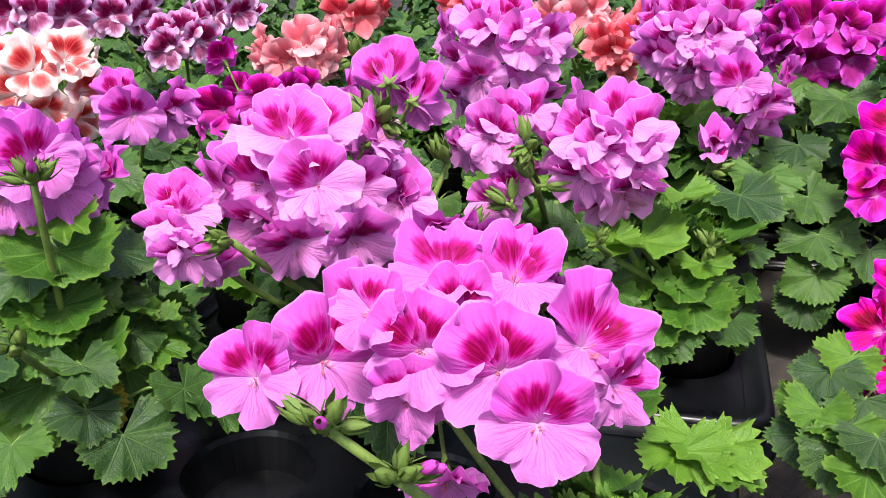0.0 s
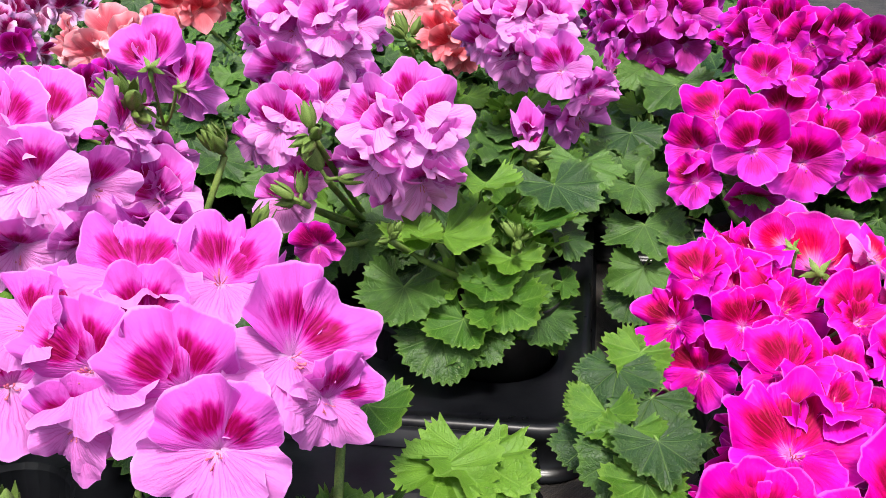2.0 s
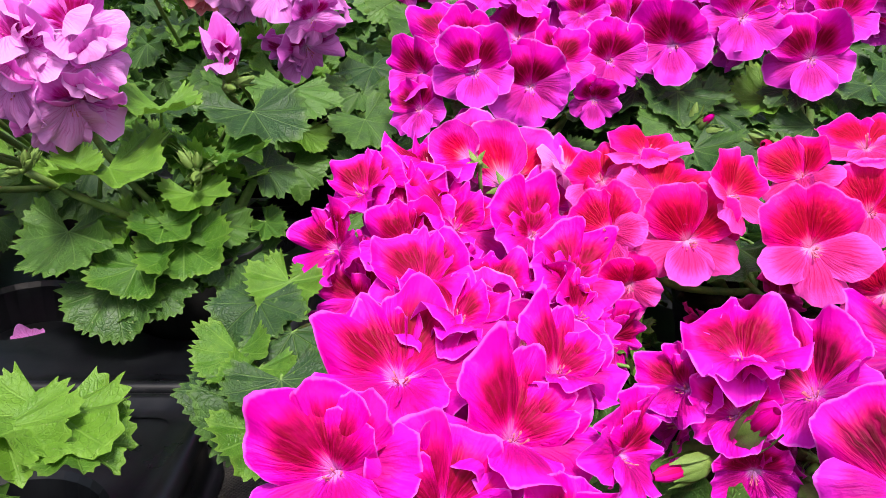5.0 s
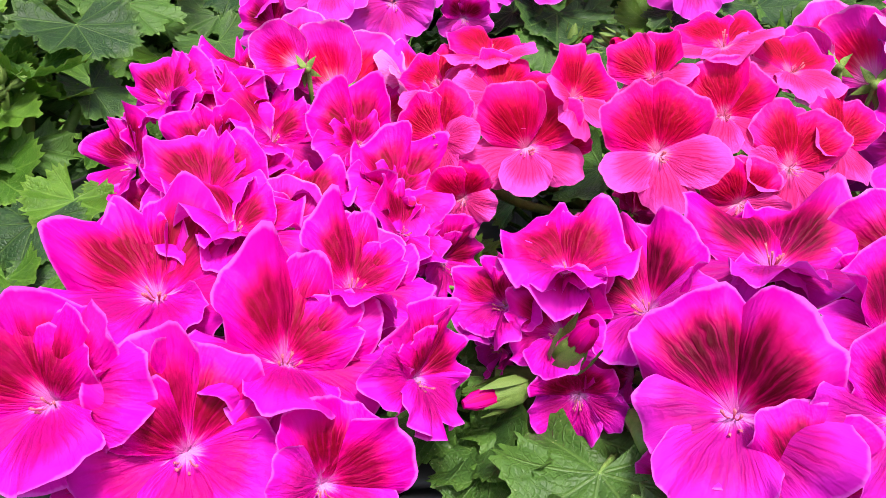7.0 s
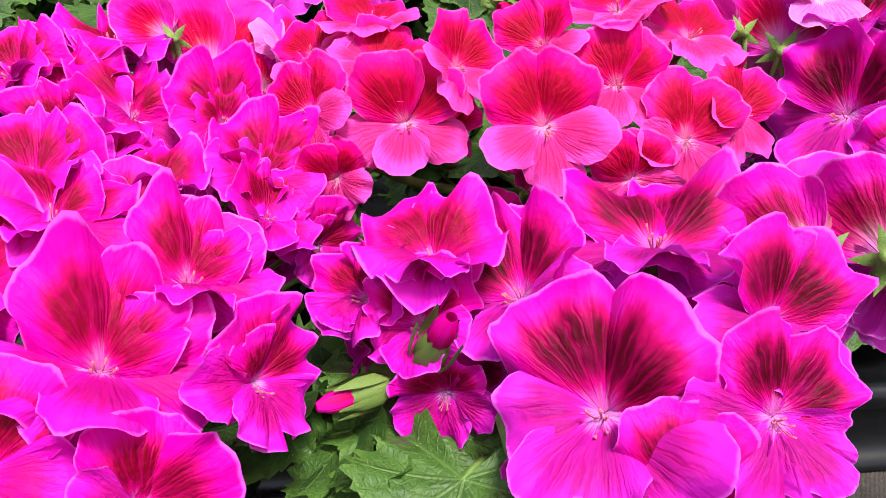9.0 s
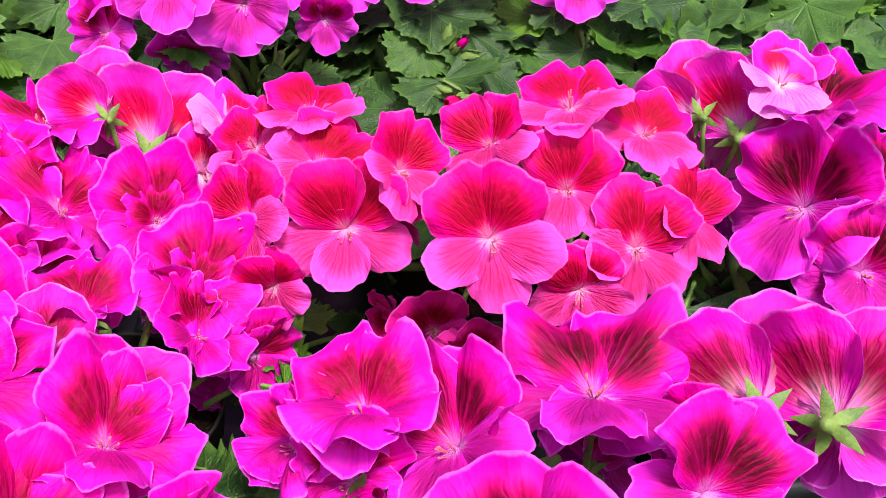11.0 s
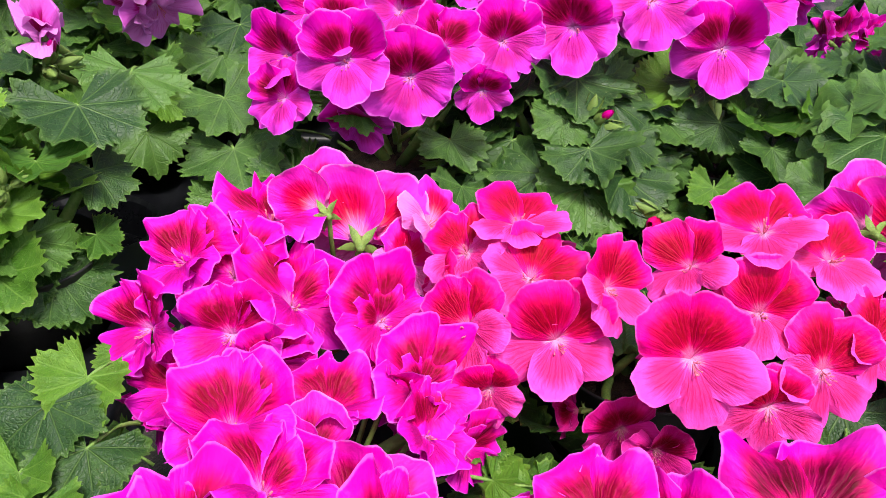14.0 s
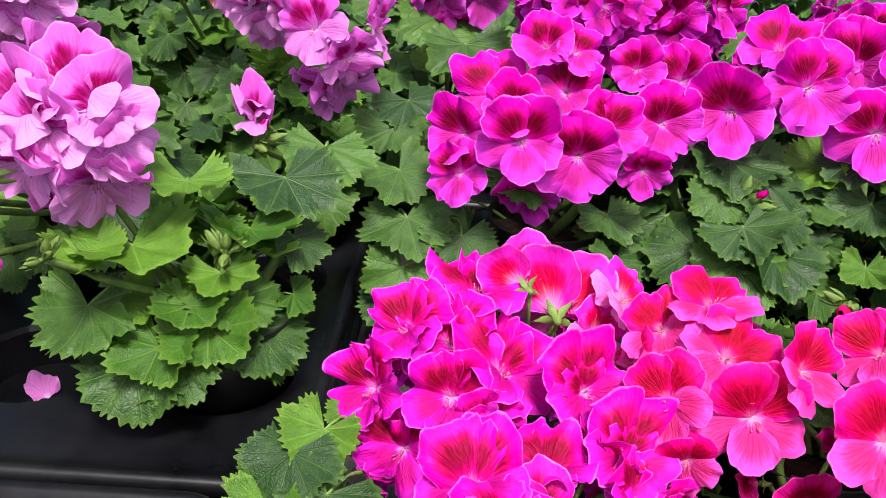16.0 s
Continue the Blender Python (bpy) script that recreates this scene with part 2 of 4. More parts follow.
POT = plain_material("pot_plastic", (0.007, 0.007, 0.008), (0.020, 0.019, 0.019), 22.0, 0.45, 0.45, 0.2, 0.0006)
SOIL = plain_material("potting_soil", (0.012, 0.008, 0.006), (0.065, 0.040, 0.026), 90.0, 0.9, 0.2, 0.9, 0.004)


def cloth_material():
    k = Nodes("ground_cloth")
    pos = k.objpos()
    s = k.tree.nodes.new("ShaderNodeSeparateXYZ")
    k.link(pos, s.inputs[0])
    weave = k.math("MULTIPLY", k.math("SINE", k.math("MULTIPLY", s.outputs[0], 2200.0)), k.math("SINE", k.math("MULTIPLY", s.outputs[1], 2200.0)))
    dirt = k.noise(pos, 14.0, 6.0, 0.65)
    crumb = k.noise(pos, 160.0, 4.0, 0.7)
    col = k.mix(k.ramp(dirt, 0.40, 0.66), (0.014, 0.012, 0.010), (0.045, 0.037, 0.031))
    col = k.mix(k.math("MULTIPLY", k.ramp(crumb, 0.58, 0.72), 0.6), col, (0.10, 0.075, 0.055))
    k.link(col, k.bsdf.inputs["Base Color"])
    k.bsdf.inputs["Roughness"].default_value = 0.8
    k.bump(k.math("ADD", k.math("MULTIPLY", weave, 0.25), crumb), 0.6, 0.0015)
    return k.mat


CLOTH = cloth_material()


# ---- mesh helpers ----
def mesh_object(name, bm, materials, parent=None, label=""):
    me = bpy.data.meshes.new(name)
    bm.to_mesh(me)
    bm.free()
    for m in materials:
        me.materials.append(m)
    me.shade_smooth()
    ob = new(name, me)
    if parent:
        ob.parent = parent
    if label:
        ob["label"] = label
    return ob


def part(name, bm, material, parent, label=""):
    return mesh_object(name, bm, [material] if not isinstance(material, list) else material, parent, label)


def share(name, me, parent, m, label=""):
    ob = new(name, me)
    ob.parent = parent
    ob.matrix_basis = m
    if label:
        ob["label"] = label
    return ob


def tube(bm, points, radii, sides=6, slot=0):
    """A round stem along points."""
    rings = []
    for i, p in enumerate(points):
        d = (points[min(i + 1, len(points) - 1)] - points[max(i - 1, 0)]).normalized()
        x = d.orthogonal().normalized()
        y = d.cross(x)
        rings.append([bm.verts.new(p + radii[i] * (math.cos(a) * x + math.sin(a) * y)) for a in (2 * math.pi * j / sides for j in range(sides))])
    for a, b in zip(rings, rings[1:]):
        for j in range(sides):
            f = bm.faces.new((a[j], a[(j + 1) % sides], b[(j + 1) % sides], b[j]))
            f.material_index = slot
    for ring, flip in ((rings[0], True), (rings[-1], False)):
        f = bm.faces.new(ring[::-1] if flip else ring)
        f.material_index = slot


def arc(a, b, sag, n=7):
    """Points from a to b, bowed by sag."""
    return [a.lerp(b, i / n) + sag * math.sin(math.pi * i / n) for i in range(n + 1)]


def lathe(bm, profile, sides=40, slot=0, close=False):
    rings = [[bm.verts.new((r * math.cos(2 * math.pi * j / sides), r * math.sin(2 * math.pi * j / sides), z)) for j in range(sides)] for r, z in profile]
    for a, b in zip(rings, rings[1:]):
        for j in range(sides):
            bm.faces.new((a[j], a[(j + 1) % sides], b[(j + 1) % sides], b[j])).material_index = slot
    if close:
        bm.faces.new(rings[-1]).material_index = slot


def frame_of(normal, up):
    """A turn whose z is normal and whose y points towards up."""
    z = normal.normalized()
    x = up.cross(z)
    if x.length < 1e-3:
        x = Vector((1, 0, 0))
    x.normalize()
    return Matrix((x, z.cross(x), z)).transposed()


# ---- florets ----
def add_petal(bm, uvp, uvk, rng, turn, length, broad, cone, recurve, ruffle, kind, lift=0.0, nu=34, nv=10):
    """One rounded petal with a narrow claw and a ruffled edge, out of the throat at the origin; broad: its width against its length."""
    p1, p2, p3 = (rng.uniform(0, 6.28) for _ in range(3))
    waves = rng.uniform(1.5, 2.6)
    roll = rng.uniform(-0.20, 0.20)
    rnd = rng.random()
    ca, sa = math.cos(turn), math.sin(turn)
    mid, rad = 0.545, 0.475
    half = math.asin(rad / mid) * 0.985
    notch = rng.uniform(0.0, 0.05)
    grid = []
    for j in range(nv + 1):
        v = j / nv
        row = []
        for i in range(nu + 1):
            u = 2 * i / nu - 1
            phi = math.copysign(abs(u) ** 0.85, u) * half
            reach = length * (mid * math.cos(phi) + math.sqrt(max(0.0, rad * rad - (mid * math.sin(phi)) ** 2)))
            reach *= 1 + 0.030 * math.sin(2.2 * u * waves + p2) + 0.020 * math.sin(13 * u + p3) + 0.015 * math.sin(26 * u + p1) - notch * math.exp(-40 * u * u)
            r = v * reach
            x, y = broad * r * math.sin(phi), r * math.cos(phi)
            rise = cone * (1.2 - 0.5 * v)
            side = min(1.0, abs(x) / (0.5 * length))
            z = lift + y * math.sin(rise) - recurve * length * v ** 3 + length * 0.07 * side * side * v
            z += ruffle * length * v ** 1.8 * (0.36 * math.sin(waves * 2.2 * u + p1) + 0.42 * math.sin(5.5 * u + p2) * v + 0.52 * math.sin(9.5 * u + p3) * v ** 2 + 0.34 * math.sin(17 * u + p2) * v ** 4) + roll * x * v
            y *= math.cos(rise)
            row.append((bm.verts.new((ca * x - sa * y, sa * x + ca * y, z)), (i / nu, v)))
        grid.append(row)
    for j in range(nv):
        for i in range(nu):
            quad = (grid[j][i], grid[j][i + 1], grid[j + 1][i + 1], grid[j + 1][i])
            f = bm.faces.new([q[0] for q in quad])
            for loop, q in zip(f.loops, quad):
                loop[uvp].uv = q[1]
                loop[uvk].uv = (kind, rnd)


DOUBLE = {"lilacd": 6, "salmon": 5, "coral": 1, "purple": 1, "mag": 3, "magfar": 1, "magdark": 1, "lilac": 1}
RUFFLE = {"crim": 0.095, "crimdark": 0.15, "magdark": 0.20, "lilac": 0.20, "mag": 0.22, "magpale": 0.10}
FLAT = {"crim": -0.16, "lilac": -0.02, "magdark": -0.06}


def floret_mesh(variety, seed, shut=0.0, away=False):
    """A floret 1 wide that faces +z with its upper petals towards +y: two blotched upper petals, three lower ones, stamens."""
    rng = random.Random(f"{variety}{seed}")
    bm = bmesh.new()
    uvp, uvk = bm.loops.layers.uv.new("petal"), bm.loops.layers.uv.new("kind")
    ruffle = RUFFLE.get(variety, 0.15)
    closed = rng.uniform(0.0, 0.50) + shut + FLAT.get(variety, 0.0)
    for s in (-1, 1):
        add_petal(bm, uvp, uvk, rng, s * radians(31) + rng.uniform(-0.08, 0.08), 0.56 * rng.uniform(0.95, 1.05), 1.05, (radians(6) if away else radians(27) + closed + rng.uniform(-0.12, 0.22)), 0.10 * rng.uniform(-0.6, 2.0), ruffle, 1.0, 0.0 if s < 0 else 0.035)
    for a in (180, 180 - 68, 180 + 68):
        add_petal(bm, uvp, uvk, rng, radians(a) + rng.uniform(-0.12, 0.12), 0.50 * rng.uniform(0.92, 1.08), 0.84 if variety in ("crim", "lilac") else 0.92, (radians(62) if away else radians(15) + closed + rng.uniform(-0.20, 0.30)), 0.12 * rng.uniform(-0.6, 2.0), ruffle * 0.85, 0.0, 0.055 if a == 180 else 0.03)
    for _ in range(DOUBLE.get(variety, 0)):
        top = rng.random() < 0.5
        turn = rng.uniform(-1.1, 1.1) + (0 if top else math.pi)
        add_petal(bm, uvp, uvk, rng, turn, rng.uniform(0.36, 0.50), rng.uniform(0.75, 1.05), radians(rng.uniform(34, 60)), rng.uniform(0.05, 0.3), 0.20, 1.0 if top else 0.0, 0.03, 20, 7)
    for _ in range(6):
        a = rng.uniform(0, 6.28)
        tip = Vector((0.05 * math.cos(a), 0.05 * math.sin(a) - 0.06, rng.uniform(0.13, 0.21)))
        tube(bm, arc(Vector((0, 0, 0.03)), tip, Vector((0, -0.02, 0)), 4), [0.004, 0.0035, 0.0035, 0.004, 0.008], 4, 1)
    me = bpy.data.meshes.new(f"floret_{variety}")
    bm.to_mesh(me)
    bm.free()
    me.materials.append(PETALS[variety])
    me.materials.append(STAMEN)
    me.shade_smooth()
    return me


CLOSED = floret_mesh("lilac", 40, radians(62))
AWAY = {v: floret_mesh(w, 60, 0.0, True) for v, w in (("lilac", "lilac"), ("mag", "magback"), ("magpale", "magpale"), ("magdark", "magdark"))}
FLORETS = {v: [floret_mesh(v, s) for s in range(9)] for v in PETALS if v != "magback"}


# ---- leaves ----
def leaf_mesh(seed, young=False, material=None, n=126, rings=6):
    """A wide kidney-shaped leaf 1 across, pleated along its veins, with shallow lobes and a toothed edge; its stalk meets it at the origin, its tip points to +y, its face to +z."""
    rng = random.Random(seed)
    bm = bmesh.new()
    uvl = bm.loops.layers.uv.new("leaf")
    span = radians(rng.uniform(128, 152))
    depth = rng.uniform(0.05, 0.14)
    cup = rng.uniform(-0.10, 0.26) + (0.25 if young else 0.0)
    fold = rng.uniform(0.028, 0.055) * (1.7 if young else 1.0)
    p1, p2, p3 = (rng.uniform(0, 6.28) for _ in range(3))
    droop = rng.uniform(0.0, 0.35)
    wave = rng.uniform(0.03, 0.07)
    size = [rng.uniform(0.86, 1.10) for _ in range(8)]
    tip = [rng.uniform(-0.10, 0.07) for _ in range(8)]
    teeth = 4.0 if n > 80 else 2.0
    centre = bm.verts.new((0, 0, 0))
    grid = []
    for j in range(1, rings + 1):
        v = j / rings
        row = []
        for i in range(n + 1):
            s = i / n
            a = (2 * s - 1) * span
            lobe = min(6.9999, 7 * s)
            w = lobe % 1.0
            off = 2 * abs(w - 0.5)
            edge = (size[int(lobe)] * (1 - off ** 4) + 0.98 * off ** 4) * (1 - depth * off ** 3.2)
            saw = (lobe * teeth + 0.5 + 0.12 * math.sin(9 * a + p3)) % 1.0
            tooth = saw / 0.62 if saw < 0.62 else (1 - saw) / 0.38
            edge *= 1 - (0.125 + 0.03 * math.sin(5 * a + p2)) * (1 - tooth) * max(0.0, v - 0.78) / 0.22
            r = 0.54 * v * (edge * v + (1 - v)) * (1 - 0.16 * abs(2 * s - 1) ** 3)
            x, y = 1.06 * r * math.sin(a), r * math.cos(a)
            z = cup * r * r * 2.2 + fold * v * (off ** 0.8 - 0.5) * (1.0 - 0.25 * v)
            z += tip[int(lobe)] * v * v * math.sin(math.pi * w) ** 2 + wave * v * v * math.sin(3 * a + p1) + 0.03 * v ** 3 * math.sin(11 * a + p2) - droop * max(0.0, y) ** 2 * 1.6 + 0.02 * v ** 5 * (tooth - 0.5)
            row.append((bm.verts.new((x, y, z)), (s, v)))
        grid.append(row)
    for i in range(n):
        tri = ((centre, ((i + 0.5) / n, 0.0)), grid[0][i + 1], grid[0][i])
        faces = [tri] + [(grid[j][i], grid[j][i + 1], grid[j + 1][i + 1], grid[j + 1][i]) for j in range(rings - 1)]
        for q in faces:
            f = bm.faces.new([c[0] for c in q])
            for loop, c in zip(f.loops, q):
                loop[uvl].uv = c[1]
    bmesh.ops.recalc_face_normals(bm, faces=bm.faces)
    back = 0.34 if young else 0.46
    tube(bm, arc(Vector((0, 0.01, -0.006)), Vector((rng.uniform(-0.1, 0.1), -back, -back * 1.4)), Vector((0, -0.06, 0.08)), 6), [0.016, 0.017, 0.018, 0.020, 0.021, 0.023, 0.026], 6, 1)
    me = bpy.data.meshes.new("young_leaf" if young else "leaf")
    bm.to_mesh(me)
    bm.free()
    me.materials.append(material or (YOUNG_LIT if young else LEAF))
    me.materials.append(STEM)
    me.shade_smooth()
    return me


LEAVES = [leaf_mesh(s) for s in range(14)]
YELLOW_LEAF = leaf_mesh(77, False, YELLOW)
FAR_LEAVES = [leaf_mesh(s, False, None, 56, 3) for s in range(10)]
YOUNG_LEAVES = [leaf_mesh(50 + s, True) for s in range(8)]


def bud_mesh(seed, open_tip):
    """A pointed bud 1 long in its green sepals, with petals at the tip."""
    rng = random.Random(900 + seed)
    bm = bmesh.new()
    uvp, uvk = bm.loops.layers.uv.new("petal"), bm.loops.layers.uv.new("kind")
    prof = [(0.05, 0.0), (0.16, 0.10), (0.22, 0.28), (0.20, 0.5), (0.13, 0.72), (0.05, 0.9), (0.01, 0.97)]
    lathe(bm, prof, 12, 0)
    hull = list(bm.verts)
    for i in range(5):
        a = i * 1.257 + rng.uniform(-0.2, 0.2)
        d = Vector((math.cos(a), math.sin(a), 0))
        s = Vector((-d.y, d.x, 0))
        out = rng.uniform(0.03, 0.16)
        pts = [(0.14, 0.02, 0.06), (0.25, 0.10, 0.28), (0.23 + out * 0.5, 0.10, 0.55), (0.12 + out * 1.6, 0.01, 0.92)]
        prev = None
        body = min(hull, key=lambda v: (v.co - d * 0.16 - Vector((0, 0, 0.1))).length)
        for r, w, z in pts:
            pair = (bm.verts.new(d * r + s * w + Vector((0, 0, z))), bm.verts.new(d * (r + 0.03) + Vector((0, 0, z))), bm.verts.new(d * r - s * w + Vector((0, 0, z))))
            if not prev:
                bm.faces.new((body, pair[0], pair[1]))
                bm.faces.new((body, pair[1], pair[2]))
            else:
                bm.faces.new((prev[0], prev[1], pair[1], pair[0])).material_index = 0
                bm.faces.new((prev[1], prev[2], pair[2], pair[1])).material_index = 0
            prev = pair
    if open_tip:
        for i in range(5):
            a = i * 1.257 + 0.5
            ring = []
            for z, r in ((0.5, 0.13), (0.8, 0.17), (1.0, 0.15), (1.18, 0.07)):
                ring.append([bm.verts.new((r * math.cos(a + da), r * math.sin(a + da), z)) for da in (-0.75, 0.0, 0.75)])
            body = min(hull, key=lambda v: (v.co - ring[0][1].co).length)
            bm.faces.new((body, ring[0][0], ring[0][1])).material_index = 1
            bm.faces.new((body, ring[0][1], ring[0][2])).material_index = 1
            for p, q in zip(ring, ring[1:]):
                for j in range(2):
                    f = bm.faces.new((p[j], p[j + 1], q[j + 1], q[j]))
                    f.material_index = 1
                    for loop in f.loops:
                        loop[uvp].uv, loop[uvk].uv = (0.3 + 0.2 * j, 0.55 + 0.3 * loop.vert.co.z / 1.4), (1.0, i * 0.17)
    me = bpy.data.meshes.new("bud")
    bm.to_mesh(me)
    bm.free()
    me.materials.append(SEPAL)
    me.shade_smooth()
    return me


BUDS = {}


def bud_data(seed, tip):
    key = (seed % 3, tip)
    if key not in BUDS:
        me = bud_mesh(seed % 3, tip is not None)
        if tip:
            me.materials.append(PETALS[tip])
        BUDS[key] = me
    return BUDS[key]


# ---- the potted plants ----
def sphere_dir(az, el):
    az, el = radians(az), radians(el)
    return Vector((math.cos(az) * math.cos(el), math.sin(az) * math.cos(el), math.sin(el)))


def add_calyx(bm, at, d, size):
    """Green cup and five pointed sepals that lie along the back of a floret."""
    x = d.orthogonal().normalized()
    y = d.cross(x)
    tube(bm, [at - d * size * 0.16, at - d * size * 0.06, at + d * size * 0.02], [size * 0.022, size * 0.042, size * 0.05], 6)
    for i in range(5):
        a = i * 1.257
        o = math.cos(a) * x + math.sin(a) * y
        s = d.cross(o)
        rows = [(0.026, -0.09, 0.016), (0.050, -0.05, 0.028), (0.085, -0.030, 0.024), (0.155, -0.035, 0.0)]
        pts = [(at + o * size * out + d * size * z, s * size * w) for out, z, w in rows]
        prev = None
        for p, w in pts[:3]:
            ring = (bm.verts.new(p - w), bm.verts.new(p - d * size * 0.012), bm.verts.new(p + w))
            if prev:
                bm.faces.new((prev[0], prev[1], ring[1], ring[0]))
                bm.faces.new((prev[1], prev[2], ring[2], ring[1]))
            prev = ring
        tip = bm.verts.new(pts[3][0])
        bm.faces.new((prev[0], prev[1], tip))
        bm.faces.new((prev[1], prev[2], tip))


def posed_head(plant, base, crown, variety, florets, fill, rng):
    """One umbel whose florets each have a place, a heading, a turn and a width in cm; fill: smaller ones between and behind them."""
    spots = []
    for row in florets:
        face = sphere_dir(row[3], row[4])
        spots.append((Vector(row[:3]) - base, face, row[5], row[6] / 100.0, len(row) > 7))
    fronts = [q for q in spots if not q[4]] or spots
    ahead = sum((q[1] for q in fronts), Vector()).normalized()
    if fronts[0][4]:
        ahead = Vector((0, 0, 1))
    mean = sum((q[0] for q in spots), Vector()) / len(spots)
    wide = sum(q[3] for q in spots) / len(spots)
    c = mean - ahead * wide * 0.55
    radius = max((q[0] - c).length for q in fronts) * 0.85
    hub = c - Vector((0, 0, wide * 0.35))
    tries = 0
    while fill > 0 and tries < 300:
        tries += 1
        d = sphere_dir(rng.uniform(0, 360), rng.uniform(-25, 65))
        at = c + d * radius * 0.80
        if all((at - q[0]).length > 0.4 * q[3] for q in spots):
            spots.append((at, d, rng.uniform(-25, 25), wide * rng.uniform(0.72, 0.85), False))
            fill -= 1
    bm = bmesh.new()
    sag = Vector((rng.uniform(-0.012, 0.012), rng.uniform(-0.012, 0.012), -0.004))
    tube(bm, arc(crown, hub, sag, 9), [0.0026] * 9 + [0.0034], 8)
    for at, face, turn, size, back in spots:
        tube(bm, arc(hub, at - face * size * 0.14, Vector((0, 0, -0.004)), 5), [0.0013] * 6, 5)
        add_calyx(bm, at - face * size * 0.02, face, size)
    head = part("flower_head", bm, SEPAL, plant)
    for at, face, turn, size, back in spots:
        m = Matrix.Translation(at) @ frame_of(face, Vector((0, 0, 1))).to_4x4() @ Matrix.Rotation(radians(turn), 4, "Z") @ Matrix.Scale(size * 0.87, 4)
        share("floret", AWAY[variety] if back else rng.choice(FLORETS[variety]), head, m)
    return c, radius


def flower_head(plant, base, crown, variety, centre, radius, fill, florets, rng):
    """One umbel: its stalk, a stalklet and calyx for every floret, and the florets."""
    c = Vector(centre) - base
    bm = bmesh.new()
    hub = c - Vector((0, 0, radius * 0.55))
    sag = Vector((rng.uniform(-0.012, 0.012), rng.uniform(-0.012, 0.012), -0.004))
    tube(bm, arc(crown, hub, sag, 9), [0.0026] * 9 + [0.0034], 8)
    placed = []
    for row in florets:
        az, el, reach, cm = row[:4]
        d = sphere_dir(az, el)
        face = sphere_dir(az, max(-30.0, min(78.0, el * 0.95 + 2.0))) if len(row) < 5 else sphere_dir(75 + rng.uniform(-20, 20), -18)
        if len(row) > 4 and row[4] == 2:
            face = sphere_dir(az, 70)
        elif cm < 6.8:
            reach *= 0.88 if el > 40 else 0.95
        placed.append((d, reach, cm / 100.0, face, len(row) > 4))
    tries = 0
    while fill > 0 and tries < 400:
        tries += 1
        d = sphere_dir(rng.uniform(0, 360), math.degrees(math.asin(rng.uniform(-0.35, 0.6))))
        if all(d.angle(p[0]) > 0.62 for p in placed):
            placed.append((d, 0.9, rng.uniform(0.050, 0.060), d, False))
            fill -= 1
    spots = []
    mains = [(c + d * reach * radius, face) for d, reach, size, face, back in placed if size > 0.066 and not back]
    for d, reach, size, face, back in placed:
        spot = c + d * reach * radius - face * size * 0.06
        for throat, ahead in mains:
            if size <= 0.066 and (spot - throat).length < 0.044:
                spot -= ahead * 0.009
        tube(bm, arc(hub, spot - face * size * 0.1, Vector((0, 0, -0.004)), 5), [0.0013] * 6, 5)
        add_calyx(bm, spot, face, size)
        spots.append((spot, face, size, back))
    head = part("flower_head", bm, SEPAL, plant)
    half_open = len(florets[0]) > 4 and florets[0][4] == 2
    for spot, face, size, back in spots:
        up = Vector((rng.uniform(-0.25, 0.25), rng.uniform(-0.1, 0.25), 1.0))
        if face.z > 0.85:
            up = Vector((face.x * -1.0, 0.6 - face.y, 0.3))
        m = Matrix.Translation(spot) @ frame_of(face, up).to_4x4() @ Matrix.Rotation(rng.uniform(-0.3, 0.3), 4, "Z") @ Matrix.Scale(size * (0.98 if size > 0.066 else 1.06), 4)
        share("floret", CLOSED if half_open else AWAY[variety] if back else rng.choice(FLORETS[variety]), head, m)
    return c, radius


def bud_cluster(plant, base, crown, at, count, length, tip, rng, aim=(0, -0.5, 0.6)):
    """A stalk with a cluster of unopened buds."""
    a = Vector(at) - base
    bm = bmesh.new()
    tube(bm, arc(crown, a, Vector((0, 0, -0.005)), 8), [0.0026] * 9, 7)
    dirs = [(Vector(aim).normalized() * 0.9 + Vector((rng.uniform(-1, 1), rng.uniform(-1, 1), rng.uniform(-0.9, 0.9)))).normalized() for _ in range(count)]
    for d in dirs:
        tube(bm, [a, a + d * length * 0.35], [0.0016, 0.0016], 5)
    stalk = part("bud_stalk", bm, SEPAL, plant)
    for i, d in enumerate(dirs):
        m = Matrix.Translation(a + d * length * 0.3) @ frame_of(d, Vector((0, 0, 1))).to_4x4() @ Matrix.Scale(length * rng.uniform(0.75, 1.1), 4)
        share("bud", bud_data(i, tip if rng.random() < (0.3 if count > 2 else 2.0) else None), stalk, m)


